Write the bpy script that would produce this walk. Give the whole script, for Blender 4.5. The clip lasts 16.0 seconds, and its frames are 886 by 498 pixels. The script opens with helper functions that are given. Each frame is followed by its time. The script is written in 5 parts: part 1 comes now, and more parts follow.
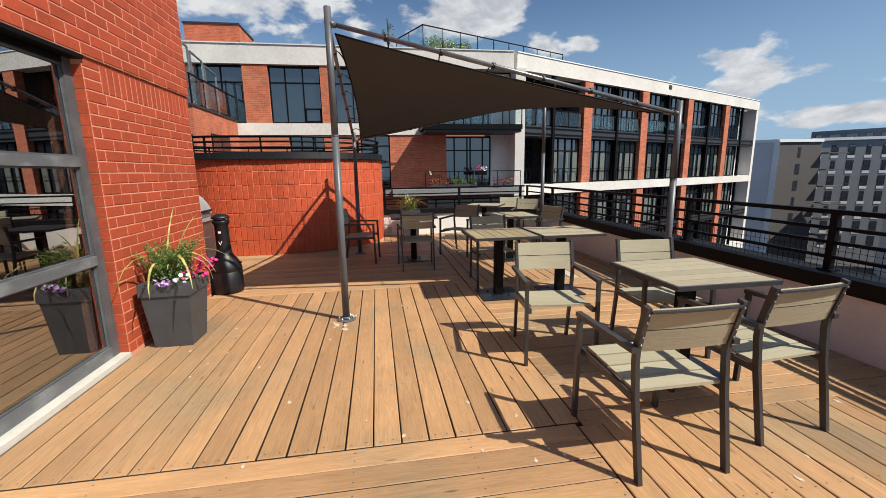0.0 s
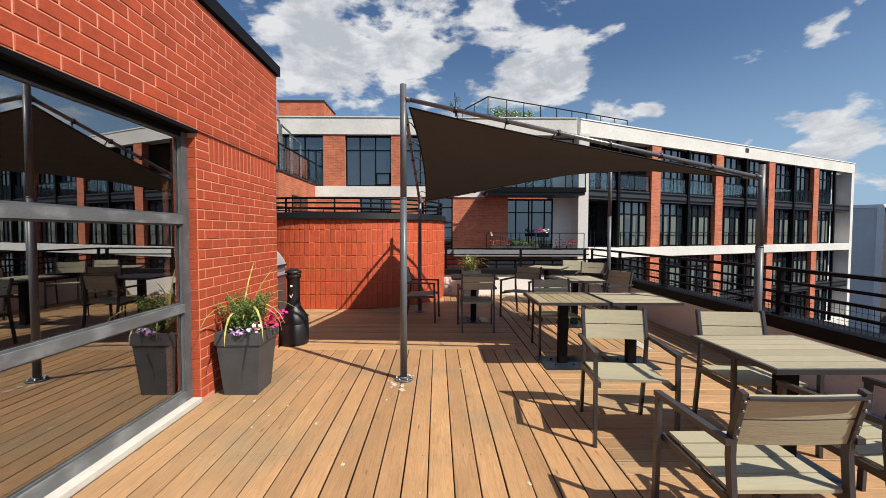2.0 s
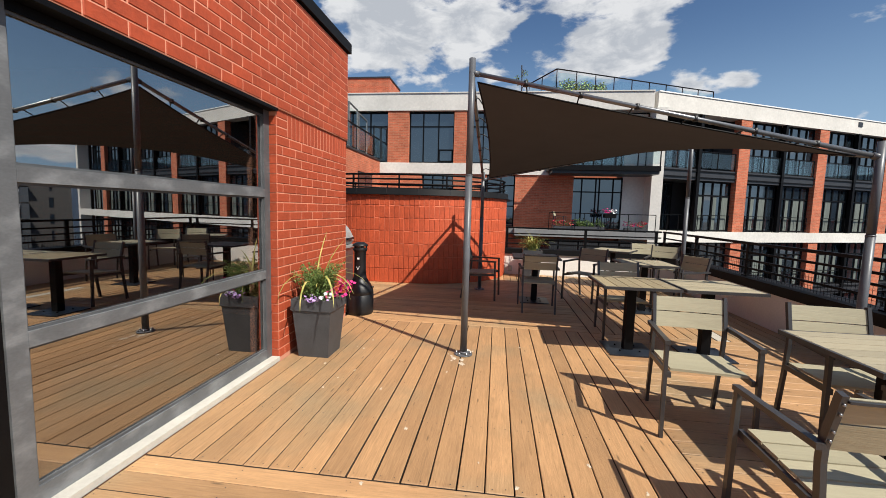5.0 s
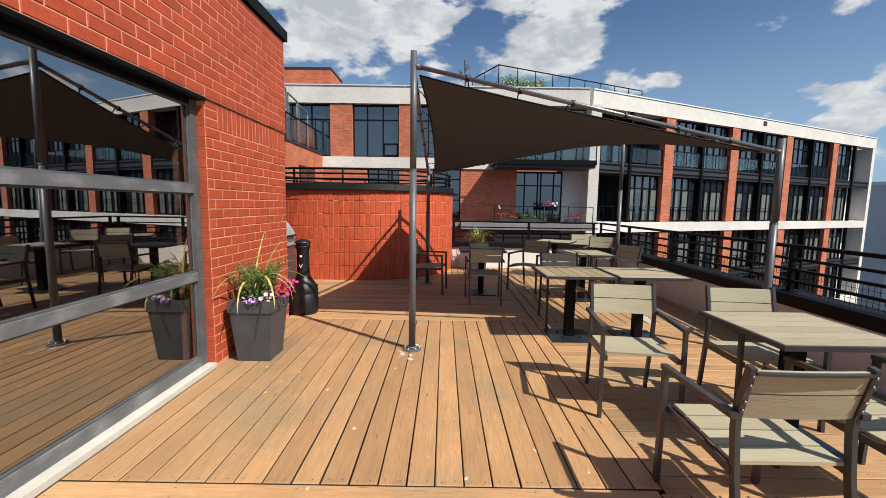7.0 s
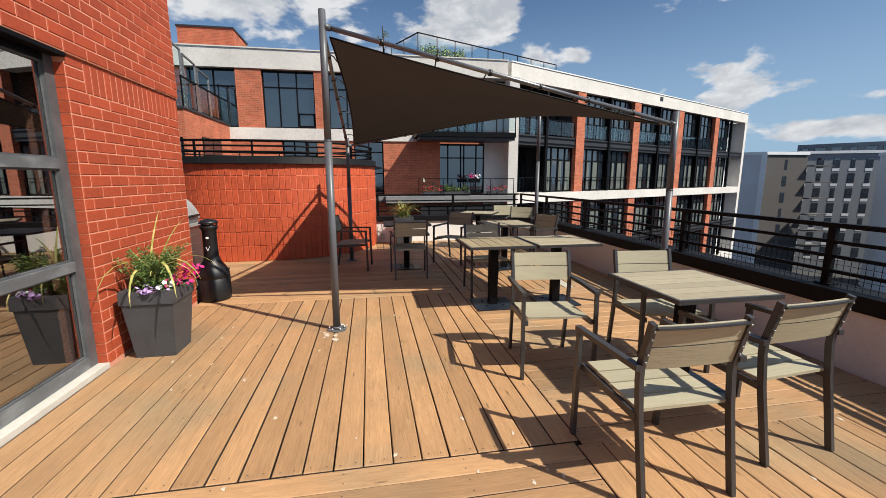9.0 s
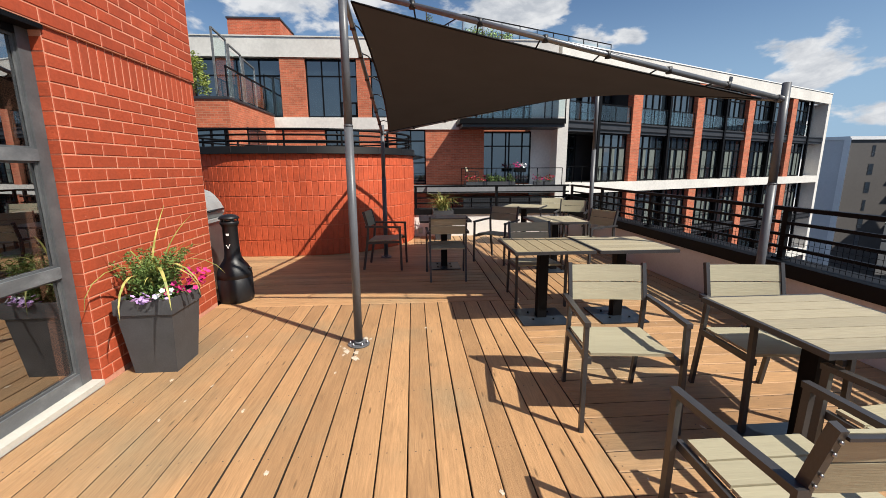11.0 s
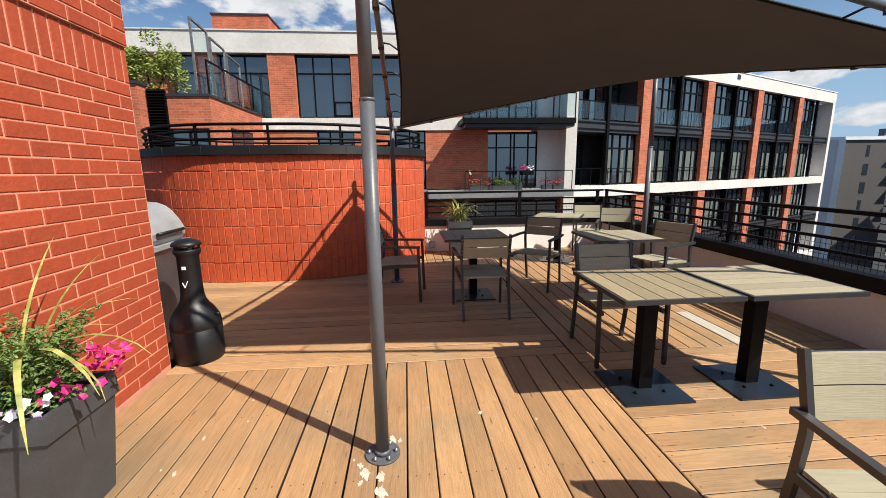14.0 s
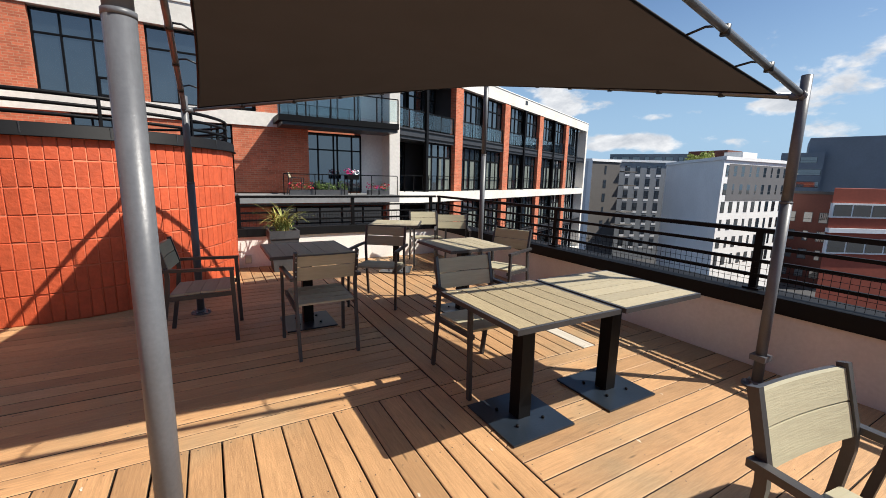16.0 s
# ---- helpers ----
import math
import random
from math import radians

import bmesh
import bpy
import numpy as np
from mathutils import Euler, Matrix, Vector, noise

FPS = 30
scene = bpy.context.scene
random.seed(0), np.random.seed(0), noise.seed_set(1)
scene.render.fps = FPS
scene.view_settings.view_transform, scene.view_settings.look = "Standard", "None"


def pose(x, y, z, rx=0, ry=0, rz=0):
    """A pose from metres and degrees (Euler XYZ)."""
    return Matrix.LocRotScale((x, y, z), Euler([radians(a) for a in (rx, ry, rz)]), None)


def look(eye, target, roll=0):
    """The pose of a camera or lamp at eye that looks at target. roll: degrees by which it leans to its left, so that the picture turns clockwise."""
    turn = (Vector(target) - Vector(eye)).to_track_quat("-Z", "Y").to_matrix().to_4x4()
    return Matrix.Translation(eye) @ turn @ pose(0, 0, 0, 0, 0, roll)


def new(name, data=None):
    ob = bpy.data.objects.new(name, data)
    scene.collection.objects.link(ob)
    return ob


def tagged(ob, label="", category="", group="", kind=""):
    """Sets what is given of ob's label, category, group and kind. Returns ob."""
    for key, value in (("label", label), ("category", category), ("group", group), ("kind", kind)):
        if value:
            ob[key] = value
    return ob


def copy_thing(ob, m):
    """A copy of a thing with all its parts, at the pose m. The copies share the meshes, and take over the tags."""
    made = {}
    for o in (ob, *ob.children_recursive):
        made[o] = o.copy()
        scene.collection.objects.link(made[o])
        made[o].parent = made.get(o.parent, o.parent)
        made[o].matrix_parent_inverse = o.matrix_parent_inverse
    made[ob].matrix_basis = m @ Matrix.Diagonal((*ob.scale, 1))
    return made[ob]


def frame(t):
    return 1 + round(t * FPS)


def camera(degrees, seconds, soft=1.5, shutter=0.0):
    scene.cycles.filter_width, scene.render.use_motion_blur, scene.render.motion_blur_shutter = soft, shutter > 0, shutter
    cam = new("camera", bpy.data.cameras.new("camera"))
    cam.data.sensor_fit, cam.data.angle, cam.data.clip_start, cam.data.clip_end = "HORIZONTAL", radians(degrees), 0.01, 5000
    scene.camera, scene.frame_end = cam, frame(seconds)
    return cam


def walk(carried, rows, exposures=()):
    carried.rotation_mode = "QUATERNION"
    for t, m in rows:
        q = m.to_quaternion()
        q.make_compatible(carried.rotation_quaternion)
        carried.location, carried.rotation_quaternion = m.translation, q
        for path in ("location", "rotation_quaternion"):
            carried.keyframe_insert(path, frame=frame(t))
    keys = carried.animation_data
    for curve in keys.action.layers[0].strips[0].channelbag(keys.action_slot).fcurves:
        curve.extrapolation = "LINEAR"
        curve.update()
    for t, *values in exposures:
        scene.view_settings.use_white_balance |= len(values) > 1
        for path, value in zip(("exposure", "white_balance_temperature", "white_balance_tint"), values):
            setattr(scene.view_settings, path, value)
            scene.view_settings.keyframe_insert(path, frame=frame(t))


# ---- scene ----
cam = camera(94.5, 16.0, 0.85)
METRES, EYE, TILT, LEAN, TURN = 3.14, 1.46, 0.0, 0.0, -9.0
ROWS = [
    (0.0, 0.0, 0.0, 0.0, -0.18, -10.68, 0.94),
    (0.5, 0.0027, -0.001, 0.0031, -1.37, -6.86, 0.64),
    (1.0, 0.0068, -0.0001, 0.0044, 0.04, -3.64, 0.43),
    (1.5, 0.0036, 0.0031, 0.0041, 3.72, -2.36, 0.2),
    (2.0, -0.0087, 0.004, 0.0033, 8.22, -2.27, -0.12),
    (2.5, -0.0158, -0.0008, 0.0029, 12.61, -2.97, -0.48),
    (3.0, -0.0213, -0.0026, 0.0023, 15.87, -4.0, -0.88),
    (5.5, -0.0222, -0.0034, 0.0027, 16.47, -5.57, -1.57),
    (6.0, -0.0216, -0.0019, 0.0027, 14.92, -5.63, -1.42),
    (6.5, -0.0217, -0.0011, 0.0019, 12.48, -5.83, -1.17),
    (7.0, -0.0166, 0.0033, 0.003, 9.2, -6.13, -0.82),
    (7.5, -0.0067, 0.007, 0.0022, 5.51, -6.65, -0.47),
    (8.0, -0.0054, 0.0065, 0.0015, 1.93, -7.57, -0.07),
    (8.5, -0.008, 0.0087, -0.0002, -1.18, -8.84, 0.21),
    (11.0, 0.0056, 0.2361, 0.0074, 4.9, -11.19, 0.31),
    (11.5, -0.0106, 0.2867, 0.0012, 12.58, -11.59, 0.65),
    (12.0, -0.0114, 0.3431, 0.0053, 20.52, -11.51, 0.51),
    (12.5, -0.0226, 0.4023, 0.0073, 20.25, -10.47, 0.81),
    (13.0, -0.0811, 0.4862, 0.0098, 14.19, -10.25, 1.03),
    (13.5, -0.1253, 0.5649, 0.005, 9.02, -10.44, 0.85),
    (14.0, -0.1665, 0.6498, 0.0074, 3.8, -10.73, 0.75),
    (14.5, -0.1978, 0.7119, 0.0053, -1.07, -10.98, 0.48),
    (15.0, -0.2313, 0.769, 0.0068, -6.59, -11.07, -0.02),
    (15.5, -0.2229, 0.8238, 0.001, -12.73, -10.83, -0.68),
    (16.0, -0.2041, 0.8686, -0.0032, -20.58, -9.89, -1.31),
]
walk(cam, [(t, pose(0, 0, EYE, TILT, LEAN, TURN) @ pose(METRES * x, METRES * y, METRES * z, 90 + pitch, roll, yaw)) for t, x, y, z, yaw, pitch, roll in ROWS],
     [(0.0, 0.45), (3.0, 0.46), (8.5, 0.46), (11.0, 0.52), (13.0, 0.58), (14.5, 0.65), (16.0, 0.72)])

# ---- light ----
SUN_AZ = math.atan2(-0.61, 0.79)      # direction towards the sun, on the plan
SUN_EL = radians(49)
world = bpy.data.worlds.new("sky")
scene.world = world
world.use_nodes = True
wn, wl = world.node_tree.nodes, world.node_tree.links
wn.clear()


def wnode(kind, **values):
    n = wn.new(kind)
    for k, v in values.items():
        n.inputs[k].default_value = v
    return n


sky = wn.new("ShaderNodeTexSky")
sky.sky_type, sky.sun_disc = "NISHITA", False
sky.sun_elevation, sky.sun_rotation = SUN_EL, math.pi / 2 - SUN_AZ
sky.air_density, sky.dust_density, sky.ozone_density = 1.0, 2.2, 1.5
tc = wn.new("ShaderNodeTexCoord")
nz = wnode("ShaderNodeTexNoise", Scale=6.6, Detail=10.0, Roughness=0.55, Distortion=0.15)
squash = wn.new("ShaderNodeMapping")
squash.inputs["Scale"].default_value = (1.0, 1.0, 2.1)
squash.inputs["Location"].default_value = (0.35, 0.1, 0.2)
wl.new(tc.outputs["Generated"], squash.inputs["Vector"])
wl.new(squash.outputs["Vector"], nz.inputs["Vector"])
total = nz.outputs["Fac"]
# cloud banks: direction, spread and weight
BANKS = [((-0.30, 0.86, 0.41), 0.24, 0.16), ((-0.17, 0.90, 0.39), 0.23, 0.17), ((0.01, 0.925, 0.38), 0.23, 0.18), ((0.19, 0.87, 0.44), 0.20, 0.18), ((0.24, 0.90, 0.34), 0.15, 0.16)]
# small flat clouds: direction, width and weight
SMALL = [((0.44, 0.86, 0.26), 0.075, 0.18), ((0.48, 0.82, 0.32), 0.055, 0.15), ((0.36, 0.83, 0.41), 0.05, 0.15), ((0.69, 0.70, 0.155), 0.10, 0.18), ((0.75, 0.64, 0.165), 0.12, 0.21), ((0.75, 0.66, 0.09), 0.13, 0.19),
         ((0.80, 0.595, 0.09), 0.12, 0.19), ((0.82, 0.56, 0.135), 0.065, 0.18), ((0.91, 0.385, 0.145), 0.12, 0.21), ((0.94, 0.32, 0.09), 0.09, 0.18), ((0.90, 0.44, 0.09), 0.10, 0.19), ((0.83, 0.54, 0.08), 0.11, 0.17)]
flat = wn.new("ShaderNodeMapping")
flat.inputs["Scale"].default_value = (1.0, 1.0, 2.6)
wl.new(tc.outputs["Generated"], flat.inputs["Vector"])
for way, spread, weight in BANKS + SMALL:
    dist = wn.new("ShaderNodeVectorMath")
    dist.operation = "DISTANCE"
    d = Vector(way).normalized()
    small = (way, spread, weight) in SMALL
    dist.inputs[1].default_value = (d.x, d.y, d.z * 2.6) if small else d
    wl.new(flat.outputs["Vector"] if small else tc.outputs["Generated"], dist.inputs[0])
    fall = wn.new("ShaderNodeMapRange")
    fall.interpolation_type = "SMOOTHSTEP"
    for k, v in zip((1, 2, 3, 4), (0.0, spread, weight, 0.0)):
        fall.inputs[k].default_value = v
    wl.new(dist.outputs["Value"], fall.inputs[0])
    add = wn.new("ShaderNodeMath")
    wl.new(total, add.inputs[0])
    wl.new(fall.outputs[0], add.inputs[1])
    total = add.outputs[0]
cover = wn.new("ShaderNodeMapRange")
cover.interpolation_type = "SMOOTHSTEP"
cover.inputs[1].default_value, cover.inputs[2].default_value = 0.60, 0.70
wl.new(total, cover.inputs[0])
billow = wnode("ShaderNodeTexNoise", Scale=11.0, Detail=7.0, Roughness=0.6, Distortion=0.3)
wl.new(squash.outputs["Vector"], billow.inputs["Vector"])
depth = wn.new("ShaderNodeMath")
depth.operation = "MULTIPLY_ADD"
depth.inputs[1].default_value = 0.55
wl.new(total, depth.inputs[0])
wl.new(billow.outputs["Fac"], depth.inputs[2])
tone = wn.new("ShaderNodeValToRGB")
tone.color_ramp.elements[0].position, tone.color_ramp.elements[0].color = 0.80, (11.7, 11.9, 12.2, 1)
tone.color_ramp.elements[1].position, tone.color_ramp.elements[1].color = 1.02, (7.6, 8.1, 8.9, 1)
wl.new(depth.outputs[0], tone.inputs["Fac"])
mixsky = wn.new("ShaderNodeMixRGB")
wl.new(cover.outputs[0], mixsky.inputs["Fac"])
blue = wn.new("ShaderNodeMixRGB")
blue.blend_type = "MULTIPLY"
blue.inputs["Fac"].default_value, blue.inputs["Color2"].default_value = 1.0, (0.98, 1.26, 1.54, 1)
wl.new(sky.outputs["Color"], blue.inputs["Color1"])
# pale haze low over the horizon
updown = wn.new("ShaderNodeSeparateXYZ")
wl.new(tc.outputs["Generated"], updown.inputs[0])
low = wn.new("ShaderNodeMapRange")
low.interpolation_type = "SMOOTHSTEP"
for k, v in zip((1, 2, 3, 4), (0.0, 0.42, 0.80, 0.0)):
    low.inputs[k].default_value = v
wl.new(updown.outputs["Z"], low.inputs[0])
haze = wn.new("ShaderNodeMixRGB")
haze.inputs["Color2"].default_value = (5.6, 8.4, 11.6, 1)
wl.new(low.outputs[0], haze.inputs["Fac"])
wl.new(blue.outputs["Color"], haze.inputs["Color1"])
wl.new(haze.outputs["Color"], mixsky.inputs["Color1"])
wl.new(tone.outputs["Color"], mixsky.inputs["Color2"])
bg = wnode("ShaderNodeBackground", Strength=0.0475)
wl.new(mixsky.outputs["Color"], bg.inputs["Color"])
wo = wn.new("ShaderNodeOutputWorld")
wl.new(bg.outputs["Background"], wo.inputs["Surface"])

sun = new("sun", bpy.data.lights.new("sun", "SUN"))
sun.data.energy, sun.data.angle, sun.data.color = 5.0, radians(0.55), (1.0, 0.94, 0.84)
sun.matrix_world = look((0, 0, 0), (-math.cos(SUN_AZ) * math.cos(SUN_EL), -math.sin(SUN_AZ) * math.cos(SUN_EL), -math.sin(SUN_EL)))


# ---- materials ----
def material(name, colour, rough=0.6, metal=0.0, vary=0.12, scale=8.0, fine=60.0, bump=0.15, stretch=(1, 1, 1), spread=0.0, second=None, ior=1.45, coords="Object"):
    """A principled surface with variation at two scales, relief, and spread of tone from piece to piece."""
    m = bpy.data.materials.new(name)
    m.use_nodes = True
    n, l = m.node_tree.nodes, m.node_tree.links
    p = n["Principled BSDF"]
    p.inputs["Roughness"].default_value, p.inputs["Metallic"].default_value, p.inputs["IOR"].default_value = rough, metal, ior
    c = n.new("ShaderNodeTexCoord")
    mp = n.new("ShaderNodeMapping")
    mp.inputs["Scale"].default_value = stretch
    l.new(c.outputs[coords], mp.inputs["Vector"])
    info = n.new("ShaderNodeObjectInfo")
    off = n.new("ShaderNodeVectorMath")
    off.operation = "ADD"
    l.new(mp.outputs["Vector"], off.inputs[0])
    if spread:
        shift = n.new("ShaderNodeMath")
        shift.operation = "MULTIPLY"
        shift.inputs[1].default_value = 37.0
        l.new(info.outputs["Random"], shift.inputs[0])
        l.new(shift.outputs[0], off.inputs[1])
    coarse, grain = n.new("ShaderNodeTexNoise"), n.new("ShaderNodeTexNoise")
    coarse.inputs["Scale"].default_value, coarse.inputs["Detail"].default_value = scale, 4
    grain.inputs["Scale"].default_value, grain.inputs["Detail"].default_value = fine, 5
    l.new(off.outputs[0], coarse.inputs["Vector"])
    l.new(off.outputs[0], grain.inputs["Vector"])
    ramp = n.new("ShaderNodeMapRange")
    for k, v in zip((1, 2, 3, 4), (0.3, 0.7, 1 - vary, 1 + vary)):
        ramp.inputs[k].default_value = v
    l.new(coarse.outputs["Fac"], ramp.inputs[0])
    ramp2 = n.new("ShaderNodeMapRange")
    for k, v in zip((1, 2, 3, 4), (0.3, 0.7, 1 - 0.7 * vary, 1 + 0.7 * vary)):
        ramp2.inputs[k].default_value = v
    l.new(grain.outputs["Fac"], ramp2.inputs[0])
    mul = n.new("ShaderNodeMath")
    mul.operation = "MULTIPLY"
    l.new(ramp.outputs[0], mul.inputs[0])
    l.new(ramp2.outputs[0], mul.inputs[1])
    out = mul.outputs[0]
    if spread:
        r3 = n.new("ShaderNodeMapRange")
        r3.inputs[3].default_value, r3.inputs[4].default_value = 1 - spread, 1 + spread
        l.new(info.outputs["Random"], r3.inputs[0])
        m2 = n.new("ShaderNodeMath")
        m2.operation = "MULTIPLY"
        l.new(out, m2.inputs[0])
        l.new(r3.outputs[0], m2.inputs[1])
        out = m2.outputs[0]
    base = n.new("ShaderNodeMixRGB")
    base.inputs["Color1"].default_value, base.inputs["Color2"].default_value = (*colour, 1), (*(second or colour), 1)
    cut = n.new("ShaderNodeMapRange")
    cut.inputs[1].default_value, cut.inputs[2].default_value = 0.48, 0.66
    l.new(coarse.outputs["Fac"], cut.inputs[0])
    l.new(cut.outputs[0], base.inputs["Fac"])
    tint = n.new("ShaderNodeVectorMath")
    tint.operation = "SCALE"
    l.new(base.outputs["Color"], tint.inputs[0])
    l.new(out, tint.inputs["Scale"])
    l.new(tint.outputs["Vector"], p.inputs["Base Color"])
    if bump:
        b = n.new("ShaderNodeBump")
        b.inputs["Strength"].default_value, b.inputs["Distance"].default_value = bump, 0.01
        l.new(grain.outputs["Fac"], b.inputs["Height"])
        l.new(b.outputs["Normal"], p.inputs["Normal"])
    return m


def deck_wood():
    """Stained softwood: long grain, knots, grey-green weathering, tone from board to board."""
    m = bpy.data.materials.new("deck_wood")
    m.use_nodes = True
    n, l = m.node_tree.nodes, m.node_tree.links
    p = n["Principled BSDF"]
    p.inputs["Roughness"].default_value = 0.58
    c, info = n.new("ShaderNodeTexCoord"), n.new("ShaderNodeObjectInfo")

    def math_node(op, a, b):
        k = n.new("ShaderNodeMath")
        k.operation = op
        for i, v in enumerate((a, b)):
            if isinstance(v, (int, float)):
                k.inputs[i].default_value = v
            else:
                l.new(v, k.inputs[i])
        return k.outputs[0]

    def ranged(v, a, b, lo, hi):
        r = n.new("ShaderNodeMapRange")
        for i, q in zip((1, 2, 3, 4), (a, b, lo, hi)):
            r.inputs[i].default_value = q
        l.new(v, r.inputs[0])
        return r.outputs[0]

    def tex(scale, detail, stretch, rough=0.55, distort=0.0):
        mp = n.new("ShaderNodeMapping")
        mp.inputs["Scale"].default_value = stretch
        off = n.new("ShaderNodeVectorMath")
        l.new(c.outputs["Object"], mp.inputs["Vector"])
        l.new(mp.outputs["Vector"], off.inputs[0])
        l.new(math_node("MULTIPLY", info.outputs["Random"], 91.0), off.inputs[1])
        t = n.new("ShaderNodeTexNoise")
        for k, v in (("Scale", scale), ("Detail", detail), ("Roughness", rough), ("Distortion", distort)):
            t.inputs[k].default_value = v
        l.new(off.outputs[0], t.inputs["Vector"])
        return t.outputs["Fac"], off.outputs[0]

    rings, _ = tex(3.2, 4, (1.1, 17, 17), 0.6, 1.8)
    fibre, _ = tex(9.0, 6, (2.5, 90, 90), 0.7)
    patch, at = tex(1.7, 4, (1.0, 2.2, 2.2))
    knot = n.new("ShaderNodeTexVoronoi")
    knot.inputs["Scale"].default_value = 1.0
    km = n.new("ShaderNodeMapping")
    km.inputs["Scale"].default_value = (2.4, 6.0, 6.0)
    l.new(at, km.inputs["Vector"])
    l.new(km.outputs["Vector"], knot.inputs["Vector"])
    spot = ranged(knot.outputs["Distance"], 0.05, 0.11, 0.45, 1.0)
    tone = math_node("MULTIPLY", ranged(rings, 0.3, 0.7, 0.78, 1.14), ranged(fibre, 0.25, 0.75, 0.80, 1.16))
    tone = math_node("MULTIPLY", tone, ranged(patch, 0.3, 0.7, 0.88, 1.10))
    tone = math_node("MULTIPLY", tone, ranged(info.outputs["Random"], 0, 1, 0.80, 1.14))
    tone = math_node("MULTIPLY", tone, spot)
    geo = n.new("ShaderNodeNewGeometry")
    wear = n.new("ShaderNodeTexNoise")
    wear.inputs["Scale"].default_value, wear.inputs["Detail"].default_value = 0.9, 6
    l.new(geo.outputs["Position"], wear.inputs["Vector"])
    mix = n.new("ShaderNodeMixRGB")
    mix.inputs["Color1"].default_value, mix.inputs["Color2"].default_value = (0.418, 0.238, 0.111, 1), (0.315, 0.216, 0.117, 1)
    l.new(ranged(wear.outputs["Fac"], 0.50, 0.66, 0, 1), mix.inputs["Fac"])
    s = n.new("ShaderNodeVectorMath")
    s.operation = "SCALE"
    l.new(mix.outputs["Color"], s.inputs[0])
    l.new(tone, s.inputs["Scale"])
    chip = n.new("ShaderNodeTexNoise")
    chip.inputs["Scale"].default_value, chip.inputs["Detail"].default_value, chip.inputs["Roughness"].default_value = 7.0, 8, 0.65
    l.new(geo.outputs["Position"], chip.inputs["Vector"])
    bare = n.new("ShaderNodeMixRGB")
    bare.inputs["Color2"].default_value = (0.52, 0.40, 0.28, 1)
    l.new(ranged(chip.outputs["Fac"], 0.69, 0.74, 0, 0.75), bare.inputs["Fac"])
    l.new(s.outputs["Vector"], bare.inputs["Color1"])
    l.new(bare.outputs["Color"], p.inputs["Base Color"])
    b = n.new("ShaderNodeBump")
    b.inputs["Strength"].default_value, b.inputs["Distance"].default_value = 0.5, 0.004
    l.new(fibre, b.inputs["Height"])
    l.new(b.outputs["Normal"], p.inputs["Normal"])
    return m


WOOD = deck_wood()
WOOD_GREY = material("weathered_wood", (0.451, 0.410, 0.344), 0.75, 0, 0.12, 2.2, 7.0, 0.25, (1.2, 16, 16), 0.1)
# near-black board sides: the shade inside the gaps, put into the colour
SHADED_EDGE = material("shade_darkened_board_edge", (0.045, 0.031, 0.023), 0.9, 0, 0.2)
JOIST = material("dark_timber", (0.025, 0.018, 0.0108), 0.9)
BRICK = material("red_brick", (0.350, 0.059, 0.0215), 0.7, 0, 0.12, 9, 38, 0.28, (1, 1, 1), 0.10, (0.320, 0.051, 0.018))
MORTAR = material("red_mortar", (0.58, 0.25, 0.16), 0.9, 0, 0.1, 6, 90, 0.3)
JOINT_RED = material("pale_red_joint", (0.52, 0.145, 0.075), 0.9, 0, 0.1, 6, 90, 0.3)
TILE = material("rough_red_tile", (0.47, 0.078, 0.027), 0.65, 0, 0.13, 7, 26, 0.5, (1, 1, 1), 0.07)
FAR_BRICK = material("facade_brick", (0.42, 0.105, 0.05), 0.85, 0, 0.18, 1.5, 14, 0.2)


def add_courses(m, joint):
    """Lay brick courses into a surface seen from afar."""
    n, l = m.node_tree.nodes, m.node_tree.links
    p = n["Principled BSDF"]
    src = p.inputs["Base Color"].links[0].from_socket
    c, sep, add, comb = n.new("ShaderNodeTexCoord"), n.new("ShaderNodeSeparateXYZ"), n.new("ShaderNodeMath"), n.new("ShaderNodeCombineXYZ")
    l.new(c.outputs["Object"], sep.inputs[0])
    l.new(sep.outputs["X"], add.inputs[0])
    l.new(sep.outputs["Y"], add.inputs[1])
    l.new(add.outputs[0], comb.inputs["X"])
    l.new(sep.outputs["Z"], comb.inputs["Y"])
    t = n.new("ShaderNodeTexBrick")
    for k, v in (("Scale", 1.0), ("Brick Width", 0.26), ("Row Height", 0.08), ("Mortar Size", 0.008)):
        t.inputs[k].default_value = v
    t.inputs["Color1"].default_value, t.inputs["Color2"].default_value, t.inputs["Mortar"].default_value = (0.82, 0.80, 0.80, 1), (1.18, 1.2, 1.2, 1), joint
    l.new(comb.outputs[0], t.inputs["Vector"])
    x = n.new("ShaderNodeMixRGB")
    x.blend_type = "MULTIPLY"
    x.inputs["Fac"].default_value = 1.0
    l.new(src, x.inputs["Color1"])
    l.new(t.outputs["Color"], x.inputs["Color2"])
    l.new(x.outputs["Color"], p.inputs["Base Color"])


add_courses(FAR_BRICK, (0.9, 1.9, 2.4, 1))
CONCRETE = material("pale_concrete", (0.59, 0.565, 0.52), 0.85, 0, 0.10, 0.6, 9, 0.15)
# one parapet render in two tones: sun and shade put into the colour
PLASTER_LIT = material("sunlit_render", (0.78, 0.75, 0.70), 0.85, 0, 0.07, 1.4, 40, 0.1)
PLASTER_SHADED = material("shaded_render", (0.58, 0.55, 0.51), 0.85, 0, 0.07, 1.4, 40, 0.1)
BLACK_METAL = material("black_painted_steel", (0.0036, 0.0036, 0.0042), 0.5, 0, 0.15, 5, 80, 0.05, ior=1.22)
